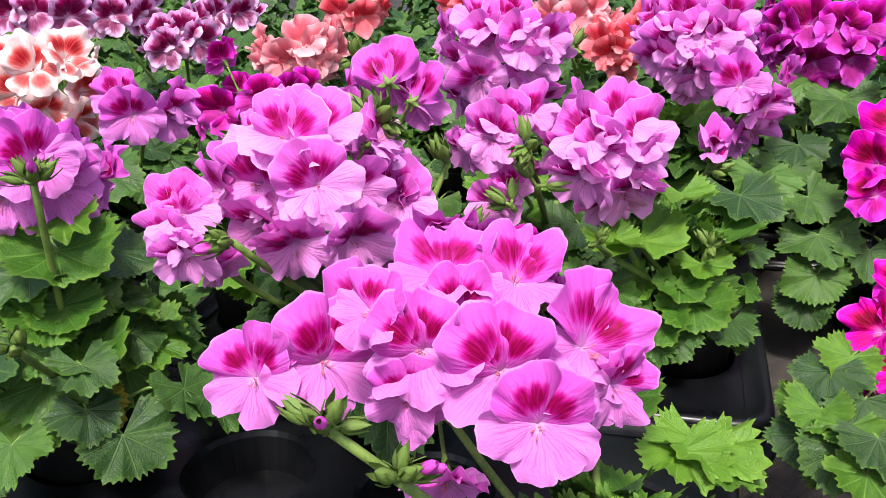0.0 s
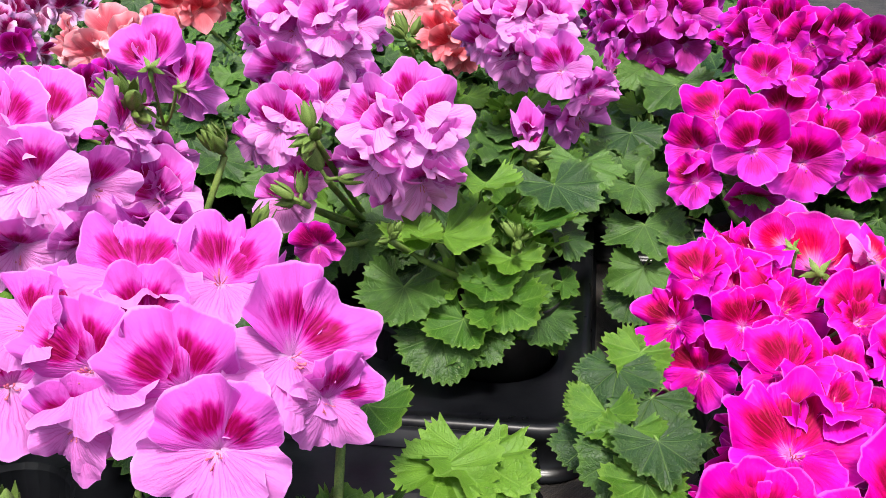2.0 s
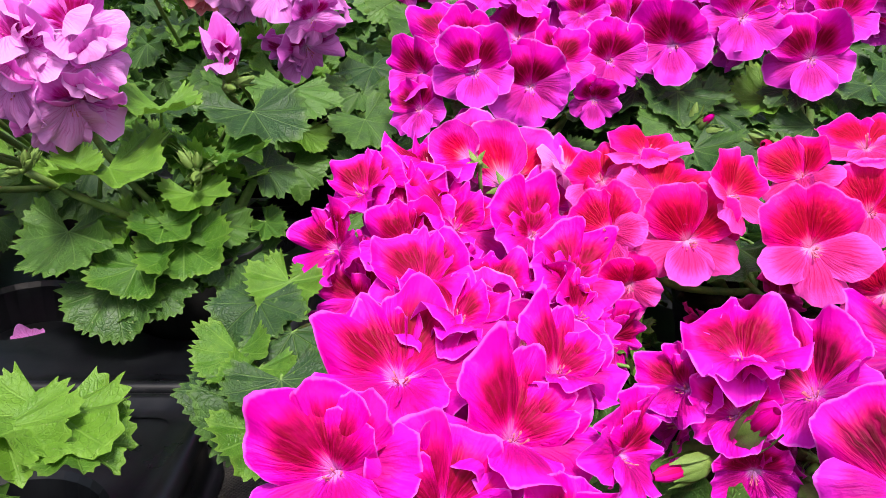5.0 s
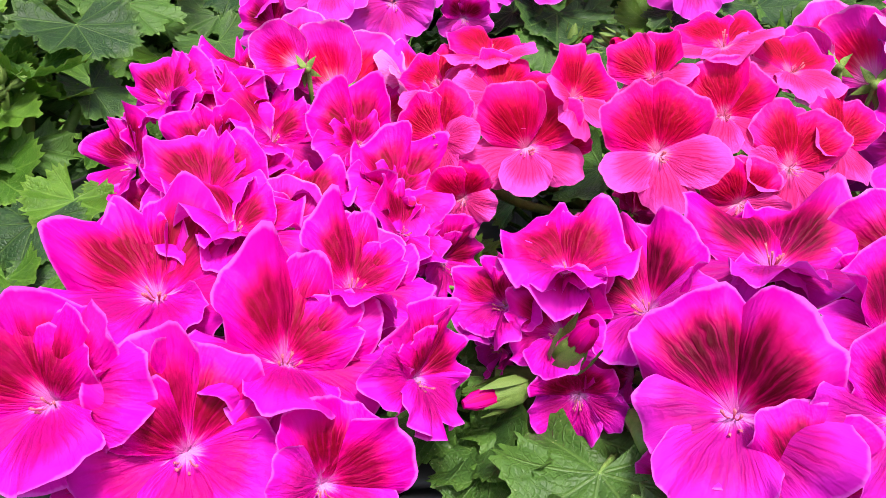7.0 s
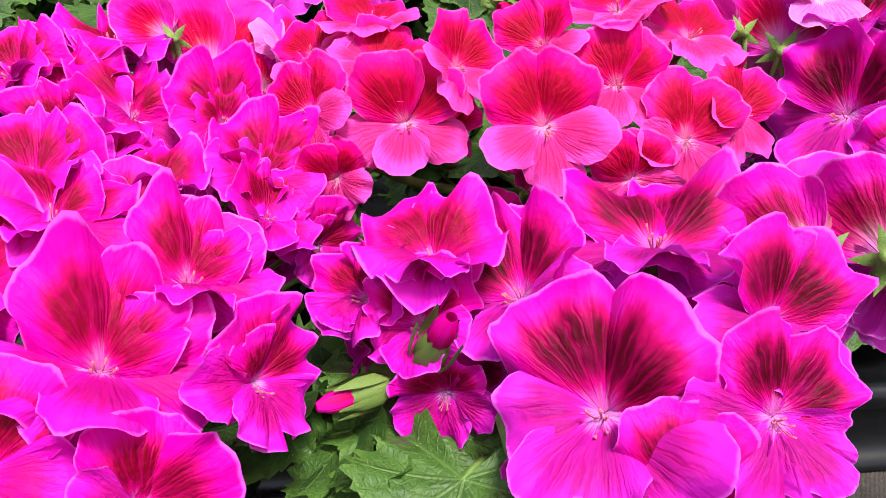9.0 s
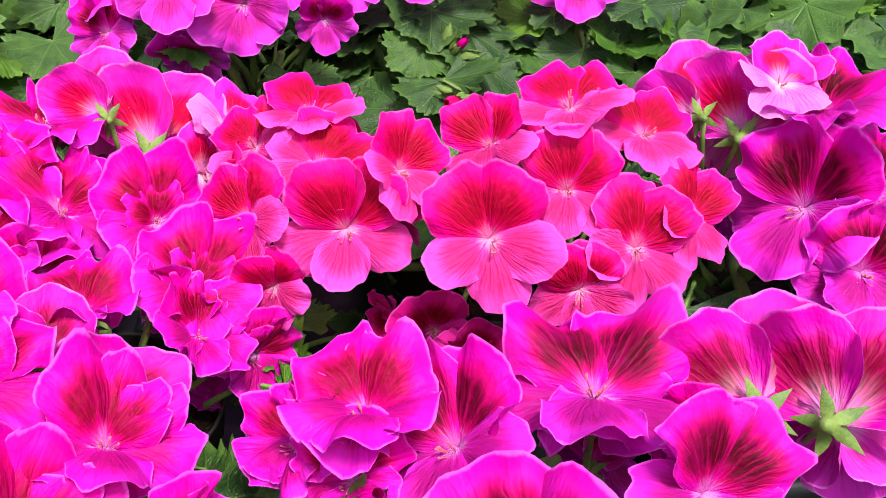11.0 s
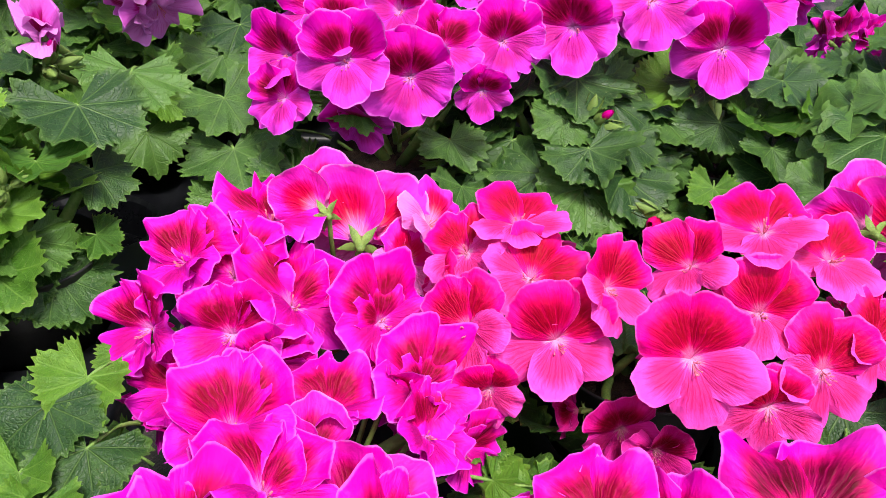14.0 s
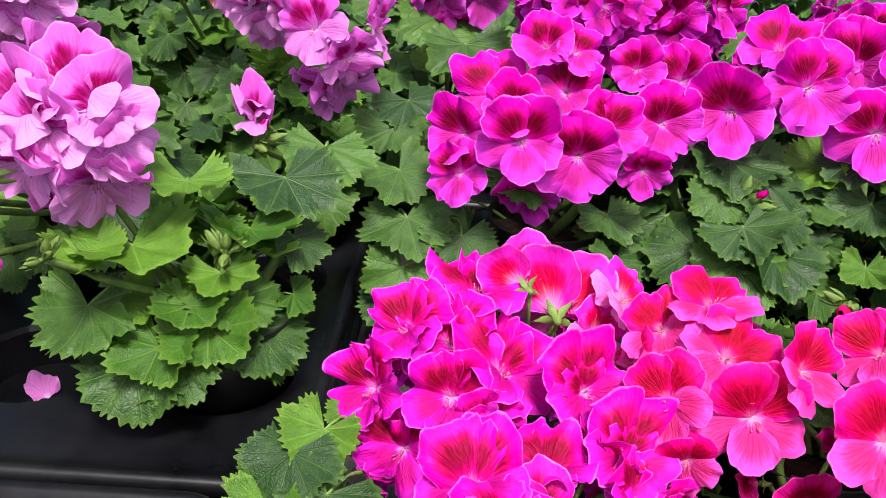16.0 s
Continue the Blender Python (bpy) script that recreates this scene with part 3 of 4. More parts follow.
def pot_parts(plant, rim=0.055, top=0.098):
    bm = bmesh.new()
    lathe(bm, [(rim * 0.74, 0.012), (rim * 0.76, 0.010), (rim * 0.93, top - 0.020), (rim * 0.95, top - 0.018), (rim * 0.985, top - 0.002), (rim, top), (rim * 0.985, top + 0.001), (rim * 0.95, top - 0.002), (rim * 0.90, top - 0.03)], 44)
    pot = part("pot", bm, POT, plant, "black plastic flower pot")
    bm = bmesh.new()
    rng = random.Random(5)
    rings = 9
    prev = [bm.verts.new((0, 0, top - 0.010))]
    for j in range(1, rings + 1):
        ring = [bm.verts.new((rim * 0.94 * j / rings * math.cos(a), rim * 0.94 * j / rings * math.sin(a), top - 0.013 + rng.uniform(-0.0025, 0.0025))) for a in (2 * math.pi * i / 28 for i in range(28))]
        for i in range(28):
            if j == 1:
                bm.faces.new((prev[0], ring[i], ring[(i + 1) % 28]))
            else:
                bm.faces.new((prev[i], ring[i], ring[(i + 1) % 28], prev[(i + 1) % 28]))
        prev = ring
    part("soil", bm, SOIL, plant, "dark crumbly potting soil")
    return pot


def put_leaf(plant, at, normal, tip, size, rng, young=False, far=False):
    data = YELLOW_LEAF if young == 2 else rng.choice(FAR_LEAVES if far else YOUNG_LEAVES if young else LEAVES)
    m = Matrix.Translation(at) @ frame_of(normal, tip).to_4x4() @ Matrix.Scale(size, 4)
    share("leaf", data, plant, m)


def potted_plant(at, label, seed, heads=(), leaves=46, spread=0.115, height=0.10, given=(), buds=(), size=(0.048, 0.085), young=0.2, far=False):
    """A regal geranium in its pot: a mound of leaves on stalks, with umbels above it."""
    rng = random.Random(seed)
    near = min(WELLS, key=lambda w: (w - Vector(at)).length)
    if (near - Vector(at)).length < 0.1:
        WELLS.remove(near)
        at = near
    base = Vector((at[0], at[1], 0.0))
    plant = new("potted_geranium")
    plant.location = base
    tagged(plant, label, "potted plant", "potted geraniums in trays")
    pot_parts(plant)
    crown = Vector((0, 0, 0.10))
    balls = []
    for variety, centre, radius, fill, florets in heads:
        if centre is None:
            balls.append(posed_head(plant, base, crown, variety, florets, fill, rng))
        else:
            balls.append(flower_head(plant, base, crown, variety, centre, radius, fill, florets, rng))
    for j in range(4):
        stems = bmesh.new()
        a = j * 1.57 + rng.uniform(-0.4, 0.4)
        tube(stems, [Vector((0.006 * math.cos(a), 0.006 * math.sin(a), 0.08)), Vector((0.03 * math.cos(a), 0.03 * math.sin(a), 0.11)), Vector((0.05 * math.cos(a), 0.05 * math.sin(a), 0.105 + 0.45 * height))], [0.005, 0.0045, 0.003], 7)
        part("stem", stems, STEM, plant)
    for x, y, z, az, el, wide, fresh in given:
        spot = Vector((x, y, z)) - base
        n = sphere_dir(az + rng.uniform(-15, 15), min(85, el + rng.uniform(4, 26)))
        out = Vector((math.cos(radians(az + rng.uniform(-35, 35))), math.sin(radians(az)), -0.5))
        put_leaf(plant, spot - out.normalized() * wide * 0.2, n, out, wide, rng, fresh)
    golden = 2.39996
    made = 0
    i = 0
    while made < leaves and i < leaves * 3:
        i += 1
        f = (made + 0.5) / leaves
        az = i * golden + rng.uniform(-0.35, 0.35)
        rr = spread * math.sqrt(f) * rng.uniform(0.85, 1.12)
        zz = 0.095 + height * (1 - f ** 1.3) * rng.uniform(0.75, 1.1) - 0.025 * f * rng.uniform(0, 1.0)
        o = Vector((math.cos(az), math.sin(az), 0))
        wide = rng.uniform(*size)
        spot = o * rr + Vector((0, 0, zz))
        made += 1
        if any((spot - c).length < r * 0.95 + wide * 0.35 for c, r in balls):
            continue
        lean = rng.uniform(0.15, 0.65) + 0.55 * f
        n = (Vector((0, 0, 1)) + o * lean + Vector((rng.uniform(-0.3, 0.3), rng.uniform(-0.3, 0.3), 0))).normalized()
        fresh = rng.random() < young * (1.3 - f)
        put_leaf(plant, spot - o * wide * 0.15, n, o + Vector((0, 0, -0.2)), wide * (0.75 if fresh else 1.0), rng, fresh, far)
    for bud_at, count, length, tip, *aim in buds:
        bud_cluster(plant, base, crown, bud_at, count, length, tip, rng, *aim)
    return plant


# ---- ground and trays ----
bm = bmesh.new()
for ring in ((-60.0, 60.0),):
    lo, hi = ring
    vs = [bm.verts.new((x, y, 0.0)) for x, y in ((lo, lo), (hi, lo), (hi, hi), (lo, hi))]
    bm.faces.new(vs)
ground = mesh_object("ground", bm, [CLOTH])
tagged(ground, "dark dirty woven ground cloth with crumbs of soil", "ground", kind="structure")

TURN_TRAY = -15.0
PITCH = 0.14
LIP = 0.045
WELLS = []


def tray(corner, columns, rows, label, deep=0.040):
    """A black carry tray with a round well for every pot; corner is its near right corner."""
    m = pose(corner[0], corner[1], 0, 0, 0, TURN_TRAY)
    wide, long = columns * PITCH, rows * PITCH + 2 * LIP
    thing = new("plant_tray")
    thing.matrix_world = m
    tagged(thing, label, "plant tray", "plant trays")
    bm = bmesh.new()
    n = 32
    top = deep
    for c in range(columns):
        for r in range(rows):
            cx, cy = -(c + 0.5) * PITCH, (r + 0.5) * PITCH + LIP
            WELLS.append((m @ Vector((cx, cy, 0))).xy)
            outer, rim, low, floor_ring = [], [], [], []
            for j in range(n):
                a = 2 * math.pi * j / n
                ca, sa = math.cos(a), math.sin(a)
                k = (PITCH / 2) / max(abs(ca), abs(sa))
                outer.append(bm.verts.new((cx + k * ca, cy + k * sa, top)))
                rim.append(bm.verts.new((cx + 0.052 * ca, cy + 0.052 * sa, top)))
                low.append(bm.verts.new((cx + 0.049 * ca, cy + 0.049 * sa, top - 0.004)))
                floor_ring.append(bm.verts.new((cx + 0.044 * ca, cy + 0.044 * sa, 0.006)))
            for j in range(n):
                q = (j + 1) % n
                bm.faces.new((outer[j], outer[q], rim[q], rim[j]))
                bm.faces.new((rim[j], rim[q], low[q], low[j]))
                bm.faces.new((low[j], low[q], floor_ring[q], floor_ring[j]))
            bm.faces.new(floor_ring)
    for y0 in (0.0, long - LIP):
        bm.faces.new([bm.verts.new((x, y, top)) for x, y in ((-wide, y0), (0, y0), (0, y0 + LIP), (-wide, y0 + LIP))])
    bmesh.ops.remove_doubles(bm, verts=bm.verts, dist=0.0004)
    bmesh.ops.recalc_face_normals(bm, faces=bm.faces)
    part("well_plate", bm, PLASTIC, thing).data.shade_flat()
    # rounded rim that runs all round and a skirt below it
    bm = bmesh.new()
    prof = [(-0.014, top + 0.0015), (-0.004, top + 0.002), (0.000, top + 0.006), (0.004, top + 0.007), (0.008, top + 0.005), (0.010, top - 0.002), (0.007, top - 0.006), (0.006, 0.012), (0.010, 0.008), (0.014, 0.006), (0.014, 0.002)]
    rad = 0.026
    loops = []
    for off, z in prof:
        ring = []
        for cx, cy, a0 in ((-rad, rad, -90), (-rad, long - rad, 0), (-wide + rad, long - rad, 90), (-wide + rad, rad, 180)):
            for s in range(9):
                a = radians(a0 + 90 * s / 8)
                ring.append(bm.verts.new((cx + (rad + off) * math.cos(a), cy + (rad + off) * math.sin(a), z)))
        loops.append(ring)
    for a, b in zip(loops, loops[1:]):
        for j in range(len(a)):
            q = (j + 1) % len(a)
            bm.faces.new((a[j], a[q], b[q], b[j]))
    bmesh.ops.recalc_face_normals(bm, faces=bm.faces)
    part("rim", bm, PLASTIC, thing, "rounded glossy black rim")
    return thing

TRAY = "glossy black plastic carry tray with round pot wells"
tray((0.243, 0.588), 4, 3, TRAY)
tray((0.073, 0.082), 4, 3, TRAY)
tray((0.86, 0.32), 4, 3, TRAY)
tray((0.90, 0.86), 4, 3, TRAY)
tray((0.385, 1.11), 4, 3, TRAY)
tray((-0.38, 0.76), 4, 3, TRAY)
tray((-0.245, 1.285), 4, 3, TRAY)
tray((0.98, 1.39), 4, 3, TRAY)

# ---- things ----
umbels = []
umbels.append(('lilac', None, 0, 6, [(-0.08, 0.444, 0.192, -63, 34, -16, 9.4), (-0.114, 0.429, 0.192, -98, 31, 10, 6.8), (-0.017, 0.388, 0.228, -104, 34, 13, 7.7), (0.021, 0.377, 0.221, -92, 35, 6, 8.6), (0.037, 0.352, 0.207, -89, 29, -14, 7.5), (0.062, 0.395, 0.223, -51, 32, -43, 8.3), (0, 0.405, 0.238, -82, 41, -7, 6.2), (-0.006, 0.426, 0.249, -72, 68, -14, 7.2), (0.031, 0.427, 0.245, -57, 63, -35, 7.2), (-0.026, 0.38, 0.207, -97, 7, 0, 5.8), (0.076, 0.385, 0.207, -52, 7, -50, 5.8), (-0.058, 0.479, 0.204, -56, 53, -20, 7.1)]))
potted_plant((0.03, 0.40), "geranium with lilac-pink flowers with dark throats in a black pot", 1, umbels, given=[
    (0.149, 0.440, 0.117, -60, 62, 0.070, 1),
    (0.136, 0.430, 0.121, -80, 60, 0.060, 1),
    (0.167, 0.430, 0.113, -40, 55, 0.050, 1),
    (0.092, 0.430, 0.164, -80, 50, 0.050, 1),
], leaves=34, spread=0.10, height=0.06, buds=[((-0.060, 0.330, 0.222), 5, 0.019, "lilac"), ((-0.027, 0.303, 0.213), 5, 0.018, "lilac"), ((0.083, 0.484, 0.177), 5, 0.017, None)], young=0.7)
umbels = []
umbels.append(('lilacd', (-0.106, 0.621, 0.244), 0.066, 4, [(-96, 46, 1.0, 7), (-77, 17, 1.0, 7), (-118, 22, 1.0, 6.5), (-58, -19, 1.0, 7), (-94, -18, 1.0, 7), (-153, 46, 1.0, 5.5), (-66, 60, 1.0, 6), (-139, 66, 1.0, 5.5), (-151, 7, 1.0, 5.5), (-116, -12, 1.0, 6), (-49, 5, 1.0, 5.5), (-20, -47, 1.05, 5.5)]))
umbels.append(('lilacd', (-0.039, 0.658, 0.210), 0.03, 0, [(-96, 31, 1.0, 6.2), (-57, -34, 1.0, 6), (-136, -58, 1.08, 5)]))
umbels.append(('lilac', (-0.051, 0.720, 0.274), 0.035, 1, [(-82, 53, 1.0, 7, 1), (-40, 22, 1.0, 6, 1), (-139, 2, 1.0, 5), (-98, -74, 1.12, 5.5), (-161, -38, 1.31, 5)]))
umbels.append(('lilacd', (-0.180, 0.566, 0.235), 0.03, 0, [(-87, 36, 1.0, 5), (-89, -18, 1.0, 5), (-23, -58, 1.08, 4), (-107, 8, 1.0, 4.5)]))
potted_plant((-0.07, 0.66), "geranium with large ruffled lilac-pink flower heads in a black pot", 2, umbels, leaves=36, spread=0.11, buds=[((-0.055, 0.649, 0.284), 5, 0.028, None), ((-0.144, 0.524, 0.238), 4, 0.022, "lilacd"), ((-0.004, 0.691, 0.237), 4, 0.022, "lilacd"), ((0.008, 0.690, 0.172), 5, 0.024, None)])
umbels = []
umbels.append(('lilac', (-0.301, 0.597, 0.271), 0.05, 2, [(-60, 20, 1.0, 6.8), (-78, 29, 1.0, 6), (-44, -4, 1.0, 6), (-86, -6, 1.0, 6), (-33, 18, 1.0, 5)]))
# extra leaves in the young green paint the bright light on this side
potted_plant((-0.31, 0.64), "geranium with lilac flowers and broad green leaves", 3, umbels, given=[
    (-0.272, 0.550, 0.215, -70, 45, 0.075, 1),
    (-0.254, 0.600, 0.195, -50, 50, 0.075, 0),
    (-0.274, 0.550, 0.176, -70, 40, 0.060, 1),
    (-0.269, 0.540, 0.141, -80, 45, 0.080, 1),
    (-0.233, 0.580, 0.131, -50, 48, 0.070, 1),
    (-0.242, 0.570, 0.110, -50, 35, 0.065, 0),
    (-0.309, 0.520, 0.103, -90, 40, 0.075, 1),
    (-0.267, 0.540, 0.101, -70, 40, 0.050, 2),
    (-0.303, 0.530, 0.152, -90, 40, 0.070, 0),
    (-0.293, 0.530, 0.122, -90, 35, 0.070, 0),
    (-0.256, 0.580, 0.160, -60, 50, 0.060, 0),
    (-0.304, 0.550, 0.203, -100, 45, 0.070, 0),
    (-0.299, 0.720, 0.223, -80, 45, 0.070, 0),
    (-0.269, 0.560, 0.240, -80, 55, 0.050, 1),
], leaves=36, spread=0.12, buds=[((-0.261, 0.517, 0.284), 5, 0.019, "lilac"), ((-0.254, 0.442, 0.207), 4, 0.018, None)], young=0.45)
umbels = []
umbels.append(('lilacd', (0.133, 0.716, 0.239), 0.042, 3, [(-126, 28, 1.0, 6), (-84, 46, 1.0, 6), (-65, 25, 1.0, 6), (-127, -19, 1.0, 6.5), (-72, -41, 1.0, 6.5), (-107, 12, 1.0, 5.5), (-55, -4, 1.0, 5), (-96, -64, 1.0, 6)]))
# high share of young green leaves stands in for the strong light here
potted_plant((0.208, 0.715), "geranium with one lilac flower head and broad green leaves", 4, umbels, given=[
    (0.240, 0.668, 0.092, -60, 35, 0.074, 0),
    (0.205, 0.668, 0.094, -95, 35, 0.056, 0),
    (0.163, 0.650, 0.100, -100, 38, 0.055, 1),
    (0.142, 0.655, 0.082, -110, 35, 0.082, 0),
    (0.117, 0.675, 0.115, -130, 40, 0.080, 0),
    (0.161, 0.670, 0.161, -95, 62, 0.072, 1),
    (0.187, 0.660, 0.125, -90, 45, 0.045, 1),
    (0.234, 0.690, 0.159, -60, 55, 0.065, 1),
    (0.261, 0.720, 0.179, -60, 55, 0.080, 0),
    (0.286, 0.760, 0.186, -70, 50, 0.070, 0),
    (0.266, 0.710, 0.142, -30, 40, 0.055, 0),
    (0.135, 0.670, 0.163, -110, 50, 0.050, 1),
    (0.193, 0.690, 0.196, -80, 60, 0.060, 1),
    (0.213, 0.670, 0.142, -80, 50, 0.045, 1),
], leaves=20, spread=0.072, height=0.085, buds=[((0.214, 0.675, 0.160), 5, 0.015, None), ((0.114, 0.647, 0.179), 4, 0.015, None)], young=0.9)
umbels = []
umbels.append(('lilacd', (0.055, 0.923, 0.290), 0.062, 5, [(-113, -17, 1.0, 7), (-72, 15, 1.0, 6.5), (-107, 11, 1.0, 6.5), (-69, -13, 1.0, 6), (-134, -7, 1.0, 5.5), (-87, -37, 1.0, 6), (-30, -51, 1.0, 6), (-83, 37, 1.0, 6), (-119, 35, 1.0, 6), (-45, 13, 1.0, 5.5), (-168, -46, 1.03, 5)]))
umbels.append(('lilacd', (0.046, 0.754, 0.243), 0.035, 0, [(-106, 12, 1.0, 6.2), (-155, -13, 1.0, 5), (-45, -64, 1.07, 5), (-35, 35, 1.0, 5.5), (-89, 34, 1.0, 5)]))
umbels.append(('lilacd', (0.042, 0.731, 0.195), 0.02, 0, [(-108, -4, 1.0, 5), (-67, 35, 1.0, 4)]))
umbels.append(('deep', (0.060, 0.704, 0.162), 0.015, 0, [(-95, -2, 1.0, 4)]))
potted_plant((0.06, 0.86), "geranium with ruffled double lilac flowers in a black pot", 5, umbels, leaves=44, young=0.4, buds=[((0.063, 0.691, 0.248), 4, 0.022, None), ((0.070, 0.691, 0.215), 2, 0.026, "deep"), ((0.049, 0.687, 0.199), 3, 0.02, None)])
umbels = []
umbels.append(('lilacd', (0.269, 0.966, 0.288), 0.058, 5, [(-127, 5, 1.0, 6.5), (-99, 11, 1.0, 6.5), (-75, 5, 1.0, 6), (-108, -25, 1.0, 6.5), (-140, -13, 1.0, 6), (-84, -18, 1.0, 6), (-119, 29, 1.0, 6), (-65, 27, 1.0, 6), (-99, -49, 1.0, 5.5)]))
umbels.append(('lilac', (0.308, 0.889, 0.243), 0.035, 0, [(-125, 24, 1.0, 6.3), (-75, -73, 1.09, 6.5), (-18, 17, 1.03, 5.5), (-156, -70, 1.16, 5), (-78, -15, 1.0, 5)]))
umbels.append(('lilac', (0.242, 0.778, 0.216), 0.008, 0, [(-106, 4, 1.0, 5, 2)]))
potted_plant((0.30, 0.93), "geranium with pale lilac flowers on tall stalks in a black pot", 6, umbels, leaves=50, young=0.4, buds=[((0.237, 0.768, 0.198), 4, 0.024, "deep")])
umbels = []
umbels.append(('mag', None, 0, 7, [(0.35, 0.518, 0.162, -72, 67, -28, 7.8), (0.386, 0.496, 0.164, -76, 49, 4, 6.4), (0.395, 0.461, 0.15, -69, 52, -29, 6.6), (0.329, 0.534, 0.172, -123, 54, 19, 6.7), (0.349, 0.563, 0.182, -86, 81, -8, 7), (0.323, 0.505, 0.162, -113, 38, 3, 5.6), (0.34, 0.498, 0.149, -99, 20, -5, 5.1), (0.29, 0.526, 0.156, -156, 28, 36, 5.7), (0.309, 0.539, 0.179, -150, 56, 29, 6), (0.301, 0.506, 0.133, -130, 21, 19, 6)]))
umbels.append(('magpale', None, 0, 1, [(0.392, 0.553, 0.173, 77, -17, 9, 8.1, 1), (0.375, 0.561, 0.188, 97, -13, -21, 6.1, 1), (0.426, 0.552, 0.178, -43, 46, -89, 5.6), (0.411, 0.545, 0.162, -61, 32, -38, 5)]))
umbels.append(('mag', None, 0, 5, [(0.355, 0.452, 0.152, -33, 86, -70, 5.9), (0.34, 0.42, 0.154, 104, -29, -4, 5.9, 1), (0.355, 0.403, 0.142, 71, -38, 20, 6.5, 1), (0.392, 0.442, 0.142, -43, 51, -50, 5.2), (0.413, 0.45, 0.124, -62, 14, -44, 4.8), (0.315, 0.433, 0.168, -105, 72, 6, 6.9)]))
umbels.append(('mag', None, 0, 6, [(0.297, 0.333, 0.13, -89, 45, -4, 7.6), (0.329, 0.353, 0.141, -62, 57, -36, 8.1), (0.334, 0.32, 0.12, -74, 29, -45, 6.2), (0.294, 0.383, 0.155, -108, 68, 19, 8.2), (0.264, 0.345, 0.147, -114, 45, 26, 7.5), (0.321, 0.4, 0.167, -52, 81, -46, 6.7), (0.369, 0.344, 0.135, -44, 27, -44, 5.5), (0.357, 0.379, 0.15, -45, 64, -49, 6.5)]))
# some young green leaves paint the light that shines through this clump
potted_plant((0.35, 0.47), "geranium with crowded magenta flower heads edged in pale pink", 7, umbels, given=[
    (0.255, 0.500, 0.146, -120, 45, 0.044, 1),
    (0.240, 0.490, 0.139, -130, 40, 0.050, 0),
    (0.228, 0.470, 0.124, -130, 45, 0.044, 1),
    (0.252, 0.470, 0.131, -120, 45, 0.052, 0),
    (0.277, 0.520, 0.144, -110, 45, 0.029, 1),
    (0.229, 0.440, 0.113, -120, 50, 0.055, 0),
    (0.222, 0.500, 0.117, -150, 35, 0.027, 1),
    (0.250, 0.430, 0.127, -110, 50, 0.052, 0),
    (0.237, 0.420, 0.110, -110, 55, 0.047, 1),
    (0.221, 0.470, 0.104, -130, 40, 0.048, 0),
    (0.239, 0.450, 0.125, -120, 45, 0.041, 1),
], leaves=44, spread=0.125, height=0.05, young=0.9)
umbels = []
umbels.append(('crim', None, 0, 5, [(0.457, 0.457, 0.17, -108, 33, -4, 6.7), (0.422, 0.471, 0.173, -143, 32, 27, 5.4), (0.453, 0.481, 0.186, -98, 59, -55, 6), (0.457, 0.508, 0.198, -107, 80, 2, 5.8), (0.48, 0.462, 0.19, -62, 38, -38, 5.1), (0.433, 0.508, 0.187, -149, 58, 47, 5), (0.427, 0.455, 0.151, -122, 10, 10, 4.4)]))
umbels.append(('crim', None, 0, 5, [(0.507, 0.428, 0.172, -113, 34, 12, 6.8), (0.567, 0.415, 0.164, -100, 34, -15, 6.3), (0.546, 0.438, 0.182, -121, 45, -8, 6), (0.558, 0.461, 0.207, -165, 79, 45, 6.5), (0.586, 0.448, 0.197, -82, 61, -30, 5.9), (0.521, 0.458, 0.197, -162, 43, 41, 5), (0.542, 0.413, 0.151, -117, 12, 7, 5.3), (0.595, 0.419, 0.171, -78, 40, -31, 5.3)]))
# low florets below the umbels, their shade painted by darker petals
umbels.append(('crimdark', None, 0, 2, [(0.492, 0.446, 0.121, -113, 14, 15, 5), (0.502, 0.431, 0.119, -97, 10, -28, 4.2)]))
potted_plant((0.52, 0.53), "geranium with crimson-pink flower heads above dark leaves", 8, umbels, leaves=40, height=0.04, spread=0.12, buds=[((0.527, 0.492, 0.203), 4, 0.019, "crim", (-1.2, -0.2, 0.1))])
umbels = []
umbels.append(('mag', None, 0, 3, [(0.437, 0.367, 0.148, -150, 80, 35, 7.1), (0.43, 0.357, 0.134, -139, 47, 21, 5.2), (0.418, 0.375, 0.138, -164, 39, 43, 5.2), (0.434, 0.347, 0.115, -123, 3, 10, 4.3)]))
umbels.append(('magdark', None, 0, 3, [(0.467, 0.303, 0.127, -137, 45, 8, 8.9), (0.476, 0.281, 0.113, -103, 35, -22, 6.2), (0.465, 0.355, 0.138, -157, 52, 36, 7.3), (0.511, 0.349, 0.15, -158, 82, 34, 8.7), (0.522, 0.305, 0.146, -89, 44, -27, 7), (0.506, 0.279, 0.134, -97, 35, -27, 6.5), (0.458, 0.302, 0.102, -134, 6, 30, 5.1)]))
potted_plant((0.46, 0.36), "geranium with magenta flowers with almost black throats", 9, umbels, given=[
    (0.429, 0.335, 0.096, -90, 60, 0.065, 0),
    (0.431, 0.370, 0.099, -90, 60, 0.060, 0),
], leaves=22, height=0.015, spread=0.11, buds=[((0.425, 0.352, 0.119), 2, 0.027, "mag", (-2.6, -0.3, 0.5))])
umbels = []
umbels.append(('mag', None, 0, 0, [(0.556, 0.321, 0.155, 50, -39, -30, 8.3, 1), (0.571, 0.305, 0.159, 25, -31, -24, 8.3, 1), (0.549, 0.333, 0.143, -149, 16, 50, 4.7)]))
